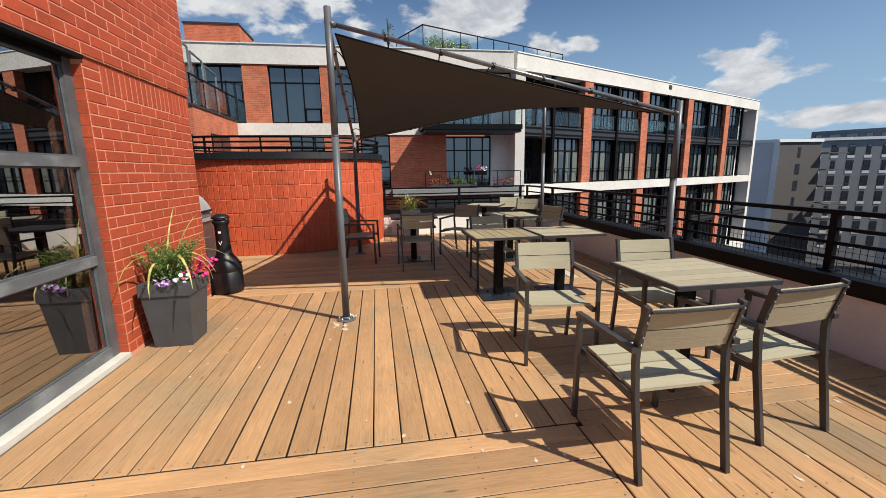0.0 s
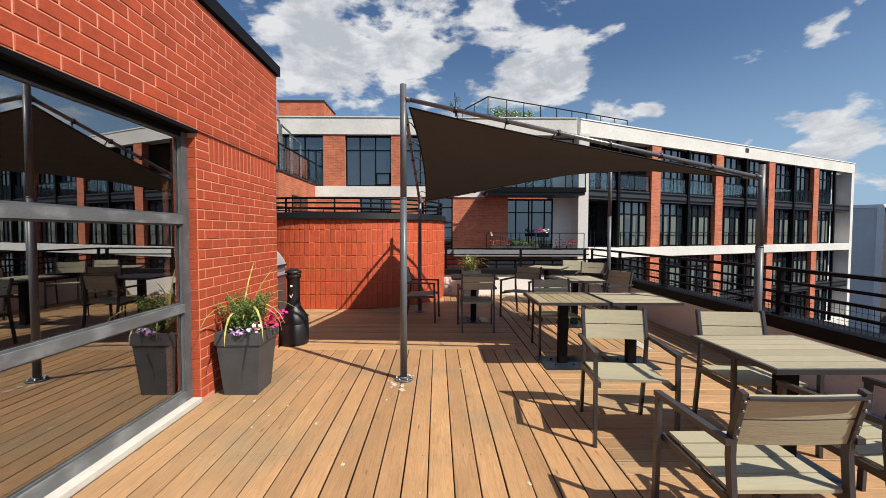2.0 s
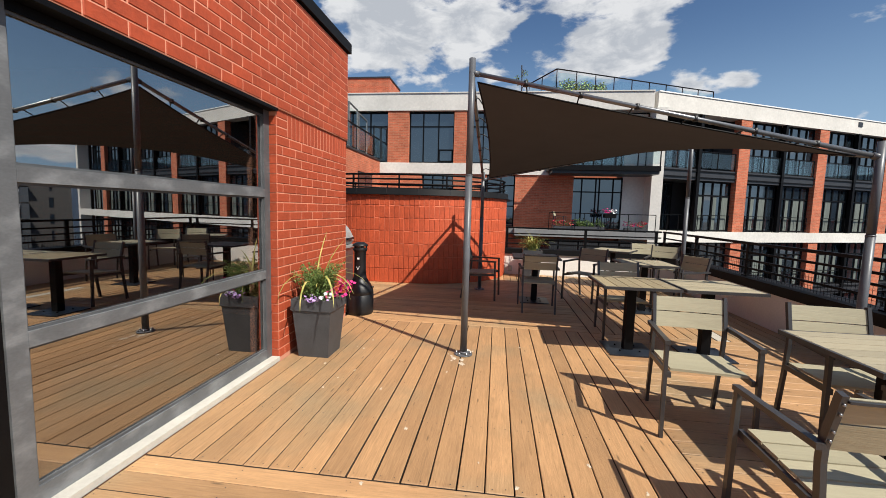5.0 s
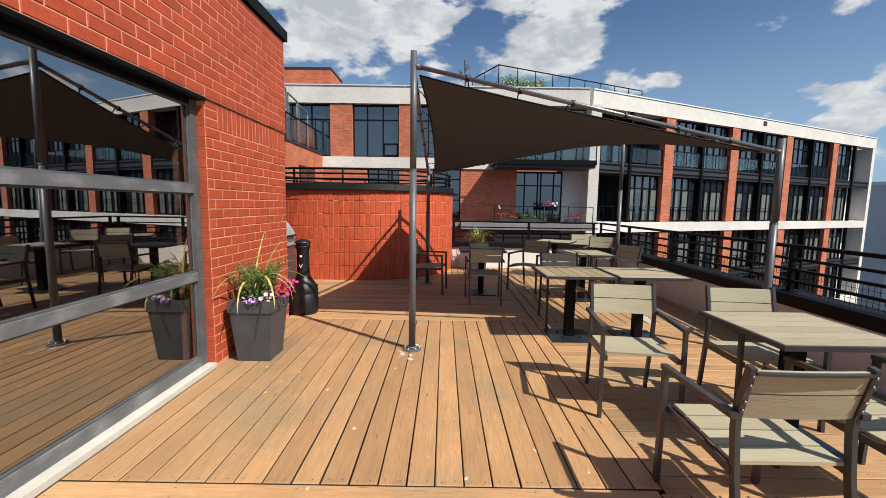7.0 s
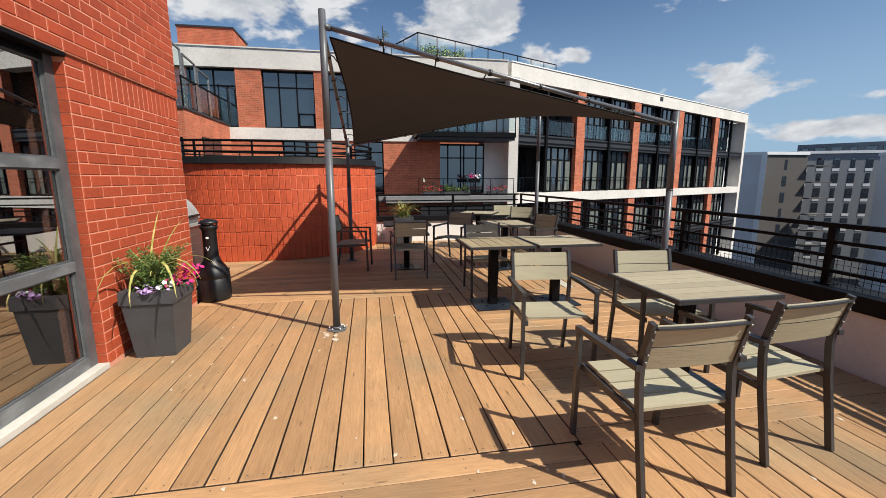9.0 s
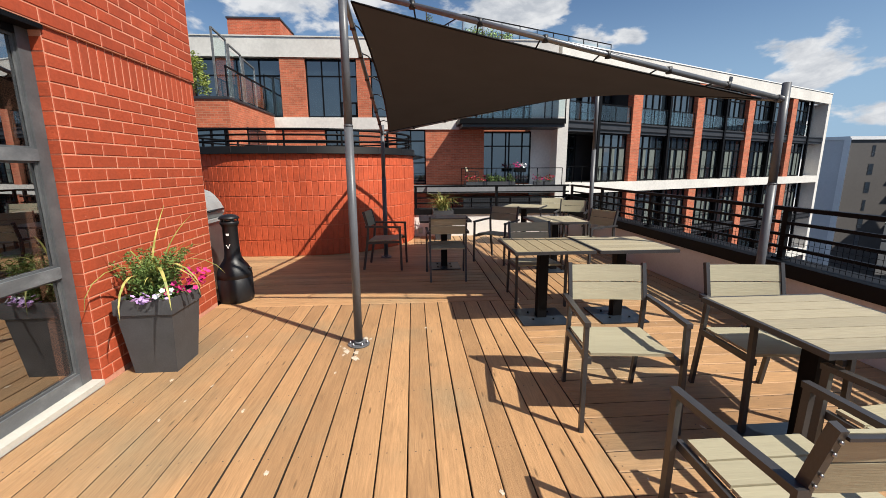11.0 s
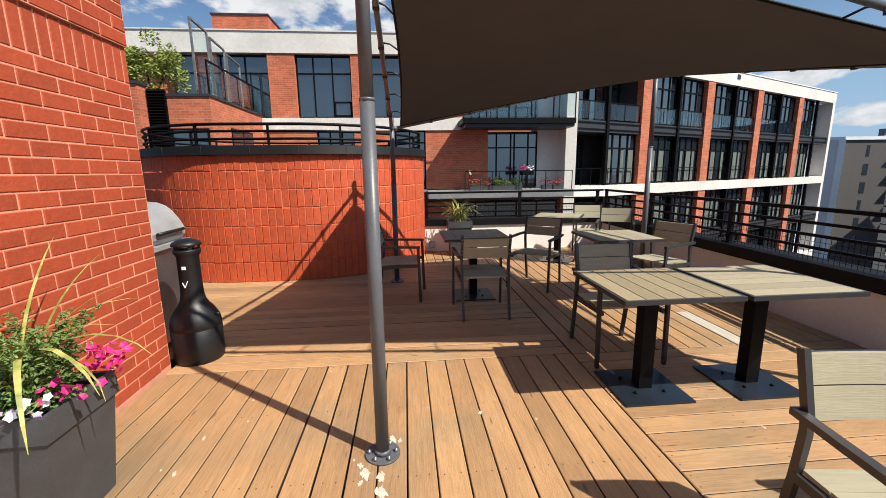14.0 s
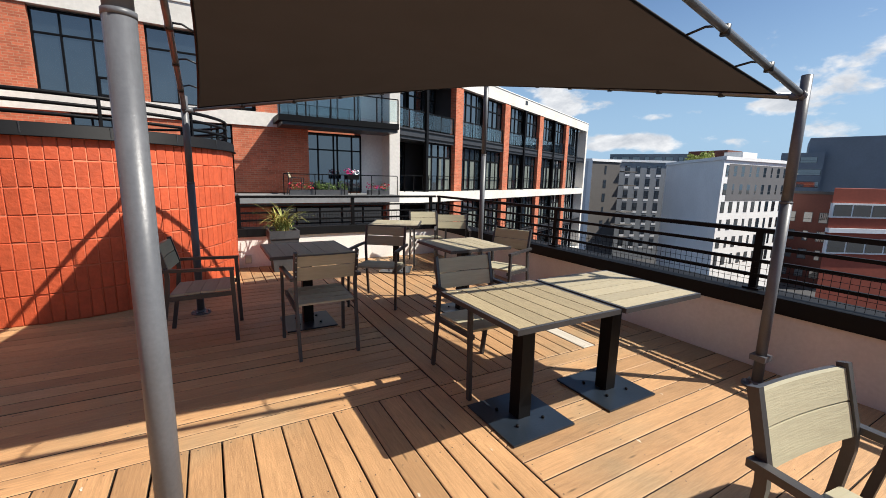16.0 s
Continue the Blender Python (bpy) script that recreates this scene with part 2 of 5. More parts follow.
CAP_BLACK = material("black_flashing", (0.0060, 0.0060, 0.0066), 0.6, 0, 0.15, 3, 60, 0.05, ior=1.25)
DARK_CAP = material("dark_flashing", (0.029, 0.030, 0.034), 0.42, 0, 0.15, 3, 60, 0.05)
POLE = material("grey_painted_steel", (0.088, 0.092, 0.101), 0.40, 0.0, 0.12, 6, 90, 0.06)
PIPE = material("galvanised_pipe", (0.17, 0.172, 0.178), 0.32, 0.6, 0.12, 8, 90, 0.05)
CHAIR_METAL = material("graphite_aluminium", (0.048, 0.046, 0.047), 0.38, 0.25, 0.10, 9, 120, 0.04)
SLAT = material("taupe_slat", (0.335, 0.303, 0.205), 0.6, 0, 0.06, 4, 14, 0.15, (1, 14, 14), 0.08)
TABLE_SLAT = material("taupe_table_slat", (0.336, 0.291, 0.197), 0.6, 0, 0.15, 5, 16, 0.2, (14, 1, 14), 0.10, (0.279, 0.238, 0.156))
WORN_SLAT = material("weathered_table_slat", (0.295, 0.238, 0.143), 0.6, 0, 0.22, 5, 16, 0.25, (14, 1.6, 14), 0.14, (0.205, 0.164, 0.098))
PLATE = material("blue_black_plate", (0.016, 0.023, 0.034), 0.28, 0.2, 0.14, 5, 60, 0.05)
FRAME = material("grey_window_frame", (0.086, 0.090, 0.095), 0.42, 0.15, 0.10, 5, 60, 0.05, second=(0.107, 0.112, 0.116))
FRAME_WORN = material("smudged_window_frame", (0.115, 0.120, 0.126), 0.45, 0.1, 0.12, 5, 60, 0.05, (1, 1, 2), second=(0.165, 0.172, 0.178))
SILL = material("white_sill", (0.459, 0.435, 0.385), 0.7, 0, 0.08, 6, 60, 0.1)
POT = material("charcoal_pot", (0.051, 0.052, 0.056), 0.5, 0, 0.14, 6, 90, 0.08)
PLASTIC = material("black_plastic", (0.0072, 0.0072, 0.0084), 0.45, 0, 0.1, 8, 90, 0.08)
STEEL = material("stainless_steel", (0.344, 0.344, 0.344), 0.33, 0.9, 0.1, 6, 60, 0.04)
GRILL_GREY = material("grill_grey", (0.34, 0.34, 0.33), 0.45, 0.3, 0.1, 6, 60, 0.04)
FLECK = material("worn_pale_wood", (0.541, 0.459, 0.361), 0.8, 0, 0.2, 30, 90, 0.1)
SOIL = material("soil", (0.025, 0.0120, 0.0084), 0.95, 0, 0.3, 30, 90, 0.5)
SHRUB_LEAF = material("yellow_green_leaf", (0.27, 0.31, 0.06), 0.6, 0, 0.3, 9, 50, 0.0, second=(0.14, 0.20, 0.04))
LEAF = material("green_leaf", (0.115, 0.175, 0.04), 0.6, 0, 0.3, 9, 50, 0.0, second=(0.08, 0.14, 0.03))
BLADE = material("straw_green_blade", (0.24, 0.26, 0.06), 0.55, 0, 0.3, 7, 40, 0.0, second=(0.42, 0.33, 0.11))
PINK = material("magenta_petal", (0.55, 0.02, 0.16), 0.6, 0, 0.2, 20, 60, 0.0)
LILAC = material("lilac_petal", (0.46, 0.30, 0.58), 0.6, 0, 0.2, 20, 60, 0.0)
RED_PETAL = material("red_petal", (0.5, 0.03, 0.05), 0.6, 0, 0.2, 20, 60, 0.0)
WHITE = material("white_plastic", (0.78, 0.78, 0.76), 0.5, 0, 0.05)
FAR_GLASS = material("dark_window_glass", (0.012, 0.018, 0.024), 0.03, 0, 0.25, 0.5, 2, 0.0, ior=2.45)
CURTAIN = material("grey_curtain", (0.107, 0.123, 0.111), 0.9, 0, 0.25, 3, 20, 0.1, (6, 1, 0.3))
# near black, so indoor dimness is in the colour and sun patches vanish
DARK_ROOM = material("shade_dark_interior", (0.022, 0.020, 0.018), 0.9)
FAR_PALE = material("pale_grey_cladding", (0.55, 0.55, 0.56), 0.8, 0, 0.05, 0.2, 3, 0.0)
FAR_WHITE = material("white_cladding", (0.72, 0.72, 0.72), 0.8, 0, 0.05, 0.2, 3, 0.0)
# taupe and mid grey darkened: the far blocks' shade is in these colours
FAR_TAUPE = material("shaded_taupe_cladding", (0.082, 0.075, 0.071), 0.8, 0, 0.06, 0.2, 3, 0.0)
FAR_MID = material("dimmed_grey_cladding", (0.205, 0.218, 0.235), 0.8, 0, 0.06, 0.2, 3, 0.0)
FAR_GREY = material("charcoal_cladding", (0.107, 0.107, 0.115), 0.8, 0, 0.08, 0.2, 3, 0.0)
FAR_BLUE = material("blue_grey_cladding", (0.164, 0.189, 0.221), 0.7, 0, 0.06, 0.2, 3, 0.0)
FAR_BROWN = material("dark_brown_brick", (0.115, 0.041, 0.031), 0.85, 0, 0.1, 0.3, 3, 0.0)
FAR_RED = material("far_red_brick", (0.262, 0.057, 0.033), 0.85, 0, 0.1, 0.3, 3, 0.0)
ASPHALT = material("asphalt", (0.045, 0.045, 0.048), 0.9, 0, 0.2, 0.05, 1.0, 0.0)
ROOFING = material("grey_roofing", (0.180, 0.180, 0.180), 0.9, 0, 0.15, 0.4, 6, 0.1)


def fabric():
    m = bpy.data.materials.new("brown_shade_cloth")
    m.use_nodes = True
    n, l = m.node_tree.nodes, m.node_tree.links
    n.clear()
    c = n.new("ShaderNodeTexCoord")
    noise_tex = n.new("ShaderNodeTexNoise")
    noise_tex.inputs["Scale"].default_value, noise_tex.inputs["Detail"].default_value = 3.0, 6
    l.new(c.outputs["Object"], noise_tex.inputs["Vector"])
    ramp = n.new("ShaderNodeValToRGB")
    ramp.color_ramp.elements[0].color, ramp.color_ramp.elements[1].color = (0.037, 0.027, 0.0205, 1), (0.047, 0.035, 0.0275, 1)
    l.new(noise_tex.outputs["Fac"], ramp.inputs["Fac"])
    d, t = n.new("ShaderNodeBsdfDiffuse"), n.new("ShaderNodeBsdfTranslucent")
    l.new(ramp.outputs["Color"], d.inputs["Color"])
    l.new(ramp.outputs["Color"], t.inputs["Color"])
    mix = n.new("ShaderNodeMixShader")
    mix.inputs["Fac"].default_value = 0.26
    l.new(d.outputs[0], mix.inputs[1])
    l.new(t.outputs[0], mix.inputs[2])
    o = n.new("ShaderNodeOutputMaterial")
    l.new(mix.outputs[0], o.inputs["Surface"])
    return m


def glass(name, colour, ior):
    m = bpy.data.materials.new(name)
    m.use_nodes = True
    p = m.node_tree.nodes["Principled BSDF"]
    p.inputs["Base Color"].default_value = (*colour, 1)
    p.inputs["Roughness"].default_value, p.inputs["IOR"].default_value, p.inputs["Transmission Weight"].default_value = 0.0, ior, 1.0
    return m


CLOTH = fabric()
GLASS = glass("window_glass", (0.24, 0.26, 0.26), 4.0)
RAIL_GLASS = glass("balustrade_glass", (0.78, 0.9, 0.9), 1.5)


# ---- building blocks ----
def bm_box(bm, x0, x1, y0, y1, z0, z1, m=None):
    v = [bm.verts.new((x, y, z)) for z in (z0, z1) for x, y in ((x0, y0), (x1, y0), (x1, y1), (x0, y1))]
    for f in ((0, 3, 2, 1), (4, 5, 6, 7), (0, 1, 5, 4), (1, 2, 6, 5), (2, 3, 7, 6), (3, 0, 4, 7)):
        bm.faces.new([v[i] for i in f])
    if m is not None:
        bmesh.ops.transform(bm, matrix=m, verts=v)
    return v


def bm_bar(bm, p, q, w, h, side=(1, 0, 0)):
    """A rectangular bar from p to q; w along side, h across both."""
    p, q = Vector(p), Vector(q)
    d = (q - p).normalized()
    s = Vector(side)
    s = (s - d * s.dot(d)).normalized()
    u = d.cross(s)
    v = [bm.verts.new(c + s * a * w / 2 + u * b * h / 2) for c in (p, q) for a, b in ((-1, -1), (1, -1), (1, 1), (-1, 1))]
    for f in ((0, 3, 2, 1), (4, 5, 6, 7), (0, 1, 5, 4), (1, 2, 6, 5), (2, 3, 7, 6), (3, 0, 4, 7)):
        bm.faces.new([v[i] for i in f])


def bm_path(bm, pts, w, h, side=(1, 0, 0)):
    """A rectangular tube bent along pts, in a plane square to side."""
    pts = [Vector(p) for p in pts]
    s = Vector(side).normalized()
    rings = []
    for i, c in enumerate(pts):
        d = (pts[min(i + 1, len(pts) - 1)] - pts[max(i - 1, 0)]).normalized()
        u = d.cross(s).normalized()
        k = 1.0
        if 0 < i < len(pts) - 1:
            k = 1.0 / max(0.5, math.cos((pts[i + 1] - c).angle(c - pts[i - 1]) / 2))
        rings.append([bm.verts.new(c + s * a * w / 2 + u * b * h / 2 * k) for a, b in ((-1, -1), (1, -1), (1, 1), (-1, 1))])
    for a, b in zip(rings, rings[1:]):
        for i in range(4):
            bm.faces.new((a[i], a[(i + 1) % 4], b[(i + 1) % 4], b[i]))
    bm.faces.new(rings[0][::-1])
    bm.faces.new(rings[-1])


def bm_tube(bm, pts, r, n=10, closed=False):
    pts = [Vector(p) for p in pts]
    rings = []
    for i, c in enumerate(pts):
        if closed:
            d = pts[(i + 1) % len(pts)] - pts[i - 1]
        else:
            d = pts[min(i + 1, len(pts) - 1)] - pts[max(i - 1, 0)]
        d.normalize()
        a = d.orthogonal().normalized() if abs(d.z) > 0.9 else d.cross(Vector((0, 0, 1))).normalized()
        b = d.cross(a)
        rings.append([bm.verts.new(c + (a * math.cos(t) + b * math.sin(t)) * r) for t in (2 * math.pi * k / n for k in range(n))])
    pairs = list(zip(rings, rings[1:])) + ([(rings[-1], rings[0])] if closed else [])
    for a, b in pairs:
        for i in range(n):
            f = bm.faces.new((a[i], a[(i + 1) % n], b[(i + 1) % n], b[i]))
            f.smooth = True
    if not closed:
        bm.faces.new(rings[0][::-1])
        bm.faces.new(rings[-1])


def bm_lathe(bm, profile, n=24, centre=(0, 0)):
    rings = [[bm.verts.new((centre[0] + r * math.cos(t), centre[1] + r * math.sin(t), z)) for t in (2 * math.pi * k / n for k in range(n))] for r, z in profile]
    for a, b in zip(rings, rings[1:]):
        for i in range(n):
            f = bm.faces.new((a[i], a[(i + 1) % n], b[(i + 1) % n], b[i]))
            f.smooth = True
    bm.faces.new(rings[0][::-1])
    bm.faces.new(rings[-1])


def part(name, bm, mat, parent=None, label="", bevel=0.0, m=None, seg=1):
    """Links a bmesh as one mesh object, under a thing or a part if one is given."""
    if bevel:
        bmesh.ops.bevel(bm, geom=[e for e in bm.edges if len(e.link_faces) == 2 and e.calc_face_angle(0) > 0.5], offset=bevel, segments=seg, affect="EDGES", clamp_overlap=True)
    bmesh.ops.recalc_face_normals(bm, faces=bm.faces)
    me = bpy.data.meshes.new(name)
    bm.to_mesh(me)
    bm.free()
    me.materials.append(mat)
    ob = new(name, me)
    if parent is not None:
        ob.parent = parent
    if m is not None:
        ob.matrix_basis = m
    return tagged(ob, label)


def piece(name, me, parent, m):
    """One of many alike pieces, sharing mesh data."""
    ob = new(name, me)
    ob.parent = parent
    ob.matrix_basis = m
    return ob


def thing(name, m, label, category, group="", kind=""):
    ob = new(name)
    ob.empty_display_size = 0.1
    ob.matrix_basis = m
    return tagged(ob, label, category, group, kind)


def boxes(name, mat, parent, *spans, label="", bevel=0.0, m=None):
    bm = bmesh.new()
    for s in spans:
        bm_box(bm, *s)
    return part(name, bm, mat, parent, label, bevel, m)


def bars(name, mat, parent, *runs, label="", bevel=0.0):
    bm = bmesh.new()
    for r in runs:
        bm_bar(bm, *r)
    return part(name, bm, mat, parent, label, bevel)


def tubes(name, mat, parent, *runs, label=""):
    bm = bmesh.new()
    for pts, r in runs:
        bm_tube(bm, pts, r)
    return part(name, bm, mat, parent, label)


# ---- plan ----
WALL_X, WALL_END, WALL_TOP = -2.07, 5.27, 3.42
RIGHT, BACK, CAP = 3.56, 9.72, 0.60
SOUTH = -4.0

# ---- setting: ground and the deck's own building ----
ground = boxes("ground", ASPHALT, None, (-900, 1500, -900, 1500, -17.2, -17.0))
tagged(ground, "dark grey asphalt street and ground far below", "ground", kind="structure")
base = boxes("lower_storeys", FAR_BRICK, None, (-14, RIGHT + 0.3, SOUTH - 0.3, BACK + 0.3, -17, -0.16))
tagged(base, "red brick lower storeys under the roof deck", "building", kind="structure")

# brick house beside the deck: wall with a window opening
OPEN_Y0, OPEN_Y1, OPEN_Z0, OPEN_Z1 = 0.30, 3.545, 0.03, 2.336
W0 = WALL_X - 0.30
wall = boxes("wall_west", MORTAR, None,
             (W0, WALL_X - 0.004, SOUTH, OPEN_Y0, -0.16, OPEN_Z1), (W0, WALL_X - 0.004, OPEN_Y1, WALL_END, -0.16, OPEN_Z1),
             (W0, WALL_X + 0.016, SOUTH, WALL_END, OPEN_Z1, WALL_TOP), (W0, WALL_X - 0.02, OPEN_Y0, OPEN_Y1, -0.16, OPEN_Z0 - 0.01))
tagged(wall, "orange-red brick wall with pale red mortar", "wall", kind="structure")
north_wall = boxes("wall_north", FAR_BRICK, None, (-7.0, W0, WALL_END - 0.3, WALL_END, -0.16, WALL_TOP))
tagged(north_wall, "orange-red brick end wall", "wall", kind="structure")
# room surfaces carry the painted indoor dimness
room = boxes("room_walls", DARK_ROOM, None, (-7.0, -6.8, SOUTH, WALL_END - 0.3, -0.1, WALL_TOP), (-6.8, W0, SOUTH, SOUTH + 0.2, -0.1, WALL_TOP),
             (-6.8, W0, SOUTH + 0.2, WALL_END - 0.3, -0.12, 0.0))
tagged(room, "room behind the window, its dimness painted near black", "room", kind="structure")
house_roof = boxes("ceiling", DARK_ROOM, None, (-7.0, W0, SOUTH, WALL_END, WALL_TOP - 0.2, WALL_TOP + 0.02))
tagged(house_roof, "plain ceiling and flat roof, near black like the painted dim room", "ceiling", kind="structure")
coping = boxes("coping", CAP_BLACK, None, (W0 - 0.05, WALL_X + 0.05, SOUTH, WALL_END + 0.05, WALL_TOP + 0.02, WALL_TOP + 0.14), bevel=0.008)
tagged(coping, "dark metal coping along the brick wall top", "coping", kind="structure")
sill = boxes("window_sill", SILL, None, (WALL_X - 0.14, WALL_X + 0.010, OPEN_Y0, OPEN_Y1 - 0.005, 0.0, OPEN_Z0 + 0.012), bevel=0.006)
tagged(sill, "white painted sill strip below the window", "sill", kind="structure")

lintel = boxes("lintel", BLACK_METAL, None, (WALL_X - 0.2, WALL_X + 0.016, OPEN_Y0, OPEN_Y1, OPEN_Z1 - 0.03, OPEN_Z1 - 0.004))
tagged(lintel, "black steel lintel over the window", "lintel", kind="structure")

# the big window: grey steel frame of three lights
GX = WALL_X - 0.105


def steel_window(name, y0, y1, bars_z, label, steel, worn):
    win = thing(name, pose(GX, y0, 0), label, "window", kind="structure")
    w = y1 - y0
    t = 0.085
    z0, z1 = OPEN_Z0 + 0.012, OPEN_Z1 - 0.032
    boxes("stile", worn, win, (-0.03, 0.035, 0.0, t, z0, z1), bevel=0.004)
    boxes("stile", steel, win, (-0.03, 0.035, w - t, w, z0, z1), bevel=0.004)
    boxes("rail", worn, win, (-0.028, 0.033, t, w - t, z0, z0 + t), bevel=0.004)
    head = 0.045
    boxes("rail", BLACK_METAL, win, (-0.028, 0.033, t, w - t, z1 - head, z1), bevel=0.004, label="black head rail")
    for z in bars_z:
        boxes("rail", worn, win, (-0.026, 0.038, t, w - t, z - 0.036, z + 0.036), bevel=0.004)
    edges = [z0 + t] + [z for b in bars_z for z in (b - 0.036, b + 0.036)] + [z1 - head]
    for a, b in zip(edges[::2], edges[1::2]):
        p = boxes("pane", GLASS, win, (-0.004, 0.004, t + 0.002, w - t - 0.002, a + 0.002, b - 0.002))
        p.visible_shadow = False
        bm = bmesh.new()
        for yy in (t + 0.007, w - t - 0.007):
            bm_box(bm, 0.006, 0.02, yy - 0.007, yy + 0.007, a, b)
        for zz in (a + 0.007, b - 0.007):
            bm_box(bm, 0.006, 0.0195, t + 0.014, w - t - 0.014, zz - 0.007, zz + 0.007)
        part("glazing_bead", bm, steel, win)
    return win


steel_window("window_1", 1.453, OPEN_Y1 - 0.005, (0.835, 1.575), "large grey steel-framed window with three horizontal lights", FRAME, FRAME_WORN)
steel_window("window_2", OPEN_Y0 + 0.005, 1.443, (0.835, 1.575), "black steel-framed glass door beside the large window", BLACK_METAL, BLACK_METAL)

# parapets with dark cap
boxes_p = [("wall_east", (RIGHT, RIGHT + 0.26, SOUTH, BACK + 0.26, -0.16, CAP - 0.125)), ("wall_back", (0.05, RIGHT, BACK, BACK + 0.26, -0.16, CAP - 0.125)),
           ("wall_south", (WALL_X, RIGHT, SOUTH - 0.26, SOUTH, -0.16, CAP - 0.125))]
for nm, span in boxes_p:
    # the sunny back wall is painted lighter than the shaded sides
    p = boxes(nm, PLASTER_LIT if nm == "wall_back" else PLASTER_SHADED, None, span)
    tagged(p, "off-white rendered parapet wall around the deck", "parapet", kind="structure")
for nm, span in (("parapet_cap", (RIGHT - 0.03, RIGHT + 0.29, SOUTH - 0.26, BACK + 0.29, CAP - 0.122, CAP)), ("parapet_cap", (0.05, RIGHT - 0.03, BACK - 0.03, BACK + 0.29, CAP - 0.122, CAP))):
    p = boxes(nm, CAP_BLACK, None, span, bevel=0.006)
    tagged(p, "dark metal cap on the parapet", "flashing", kind="structure")


def railing(name, p0, p1, posts, label):
    """Post and bar railing from p0 to p1 on the parapet; posts: distances along it."""
    a, b = Vector(p0), Vector(p1)
    d = (b - a).normalized()
    length = (b - a).length
    ang = math.degrees(math.atan2(d.y, d.x))
    r = thing(name, pose(a.x, a.y, CAP, 0, 0, ang), label, "railing")
    for s in posts:
        boxes("post", BLACK_METAL, r, (s - 0.028, s + 0.028, -0.02, 0.02, 0, 0.485), bevel=0.003)
        boxes("base_plate", BLACK_METAL, r, (s - 0.06, s + 0.06, -0.045, 0.045, 0, 0.012), bevel=0.002)
    boxes("top_rail", BLACK_METAL, r, (0, length, -0.03, 0.03, 0.468, 0.505), bevel=0.006)
    for z in (0.115, 0.235, 0.352):
        boxes("bar", BLACK_METAL, r, (0, length, -0.013, 0.013, z - 0.014, z + 0.014), bevel=0.004)
    bm = bmesh.new()
    k = 0.05
    while k < length:
        bm_box(bm, k - 0.0015, k + 0.0015, 0.028, 0.031, 0.0, 0.235)
        k += 0.05
    for z in (0.03, 0.08, 0.13, 0.18, 0.23):
        bm_box(bm, 0, length, 0.031, 0.034, z - 0.0015, z + 0.0015)
    w = part("wire_mesh", bm, BLACK_METAL, r)
    w["kind"] = "stuff"
    return r


RX = RIGHT + 0.135
railing("railing", (RX, SOUTH, 0), (RX, BACK + 0.12, 0), [0.3, 2.4, 4.55, 6.78, 8.39, 10.67, 12.3, 13.80], "black steel railing with horizontal bars and wire mesh on the parapet")
railing("railing", (0.08, BACK + 0.12, 0), (RX - 0.06, BACK + 0.12, 0), [0.1, 1.9, 3.45], "black steel railing with horizontal bars along the back parapet")

# ---- curved brick-tiled enclosure ----
# plan: two quarter rounds and a short straight front
CX, CY, CR, CZ, FLAT = -1.77, 9.75, 1.91, 1.74, 0.73


def drum_at(s, r=0.0):
    """Place and bearing on the outline; s in metres from the eastmost point, clockwise; r: outwards."""
    quarter = CR * math.pi / 2
    if s < quarter:
        a, x = -s / CR, CX
    elif s < quarter + FLAT:
        a, x = -math.pi / 2, CX - (s - quarter)
    elif s < 3 * quarter + FLAT:
        a, x = -(s - FLAT) / CR, CX - FLAT
    elif s < 3 * quarter + 2 * FLAT:
        a, x = -1.5 * math.pi, CX - FLAT + (s - 3 * quarter - FLAT)
    else:
        a, x = -(s - 2 * FLAT) / CR, CX
    return Vector((x + (CR + r) * math.cos(a), CY + (CR + r) * math.sin(a), 0)), math.degrees(a)


ROUND = 2 * math.pi * CR + 2 * FLAT
DRUM_STEPS = [ROUND * k / 120 for k in range(120)]


def bm_drum(bm, profile):
    """A closed band that follows the outline; profile: (outwards, height)."""
    rings = [[bm.verts.new(drum_at(s, r)[0] + Vector((0, 0, z))) for s in DRUM_STEPS] for r, z in profile]
    n = len(DRUM_STEPS)
    for a, b in zip(rings, rings[1:]):
        for i in range(n):
            bm.faces.new((a[i], a[(i + 1) % n], b[(i + 1) % n], b[i])).smooth = True
    bm.faces.new(rings[0][::-1])
    bm.faces.new(rings[-1])


drum = thing("drum_wall", pose(0, 0, 0), "curved enclosure wall clad in orange-red vertical tiles", "wall", kind="structure")
bm = bmesh.new()
bm_drum(bm, [(-0.007, -0.16), (-0.007, CZ)])
part("core", bm, JOINT_RED, drum)
bm = bmesh.new()
bm_drum(bm, [(-0.2, CZ), (0.028, CZ), (0.052, CZ - 0.012), (0.054, CZ - 0.006), (0.030, CZ + 0.012), (0.026, CZ + 0.108), (0.018, CZ + 0.114), (-0.2, CZ + 0.116)])
part("cap", bm, CAP_BLACK, drum, "dark metal cap")
for k in range(13):
    p, a = drum_at(0.35 + 0.62 * k, 0.029)
    boxes("cap_seam", DARK_CAP, drum, (-0.004, 0.003, -0.005, 0.005, 0.014, 0.108), m=pose(p.x, p.y, CZ, 0, 0, a))
ring = thing("curved_railing", pose(0, 0, CZ + 0.10), "black curved tube railing on top of the drum", "railing")
for z in (0.10, 0.20, 0.29):
    bm = bmesh.new()
    bm_tube(bm, [drum_at(s, -0.06)[0] + Vector((0, 0, z)) for s in DRUM_STEPS], 0.017 if z < 0.25 else 0.02, 8, True)
    part("tube", bm, BLACK_METAL, ring)
for k in range(14):
    p, a = drum_at(ROUND * (k + 0.35) / 14, -0.06)
    boxes("post", BLACK_METAL, ring, (-0.02, 0.02, -0.012, 0.012, 0, 0.28), m=pose(p.x, p.y, 0, 0, 0, a))

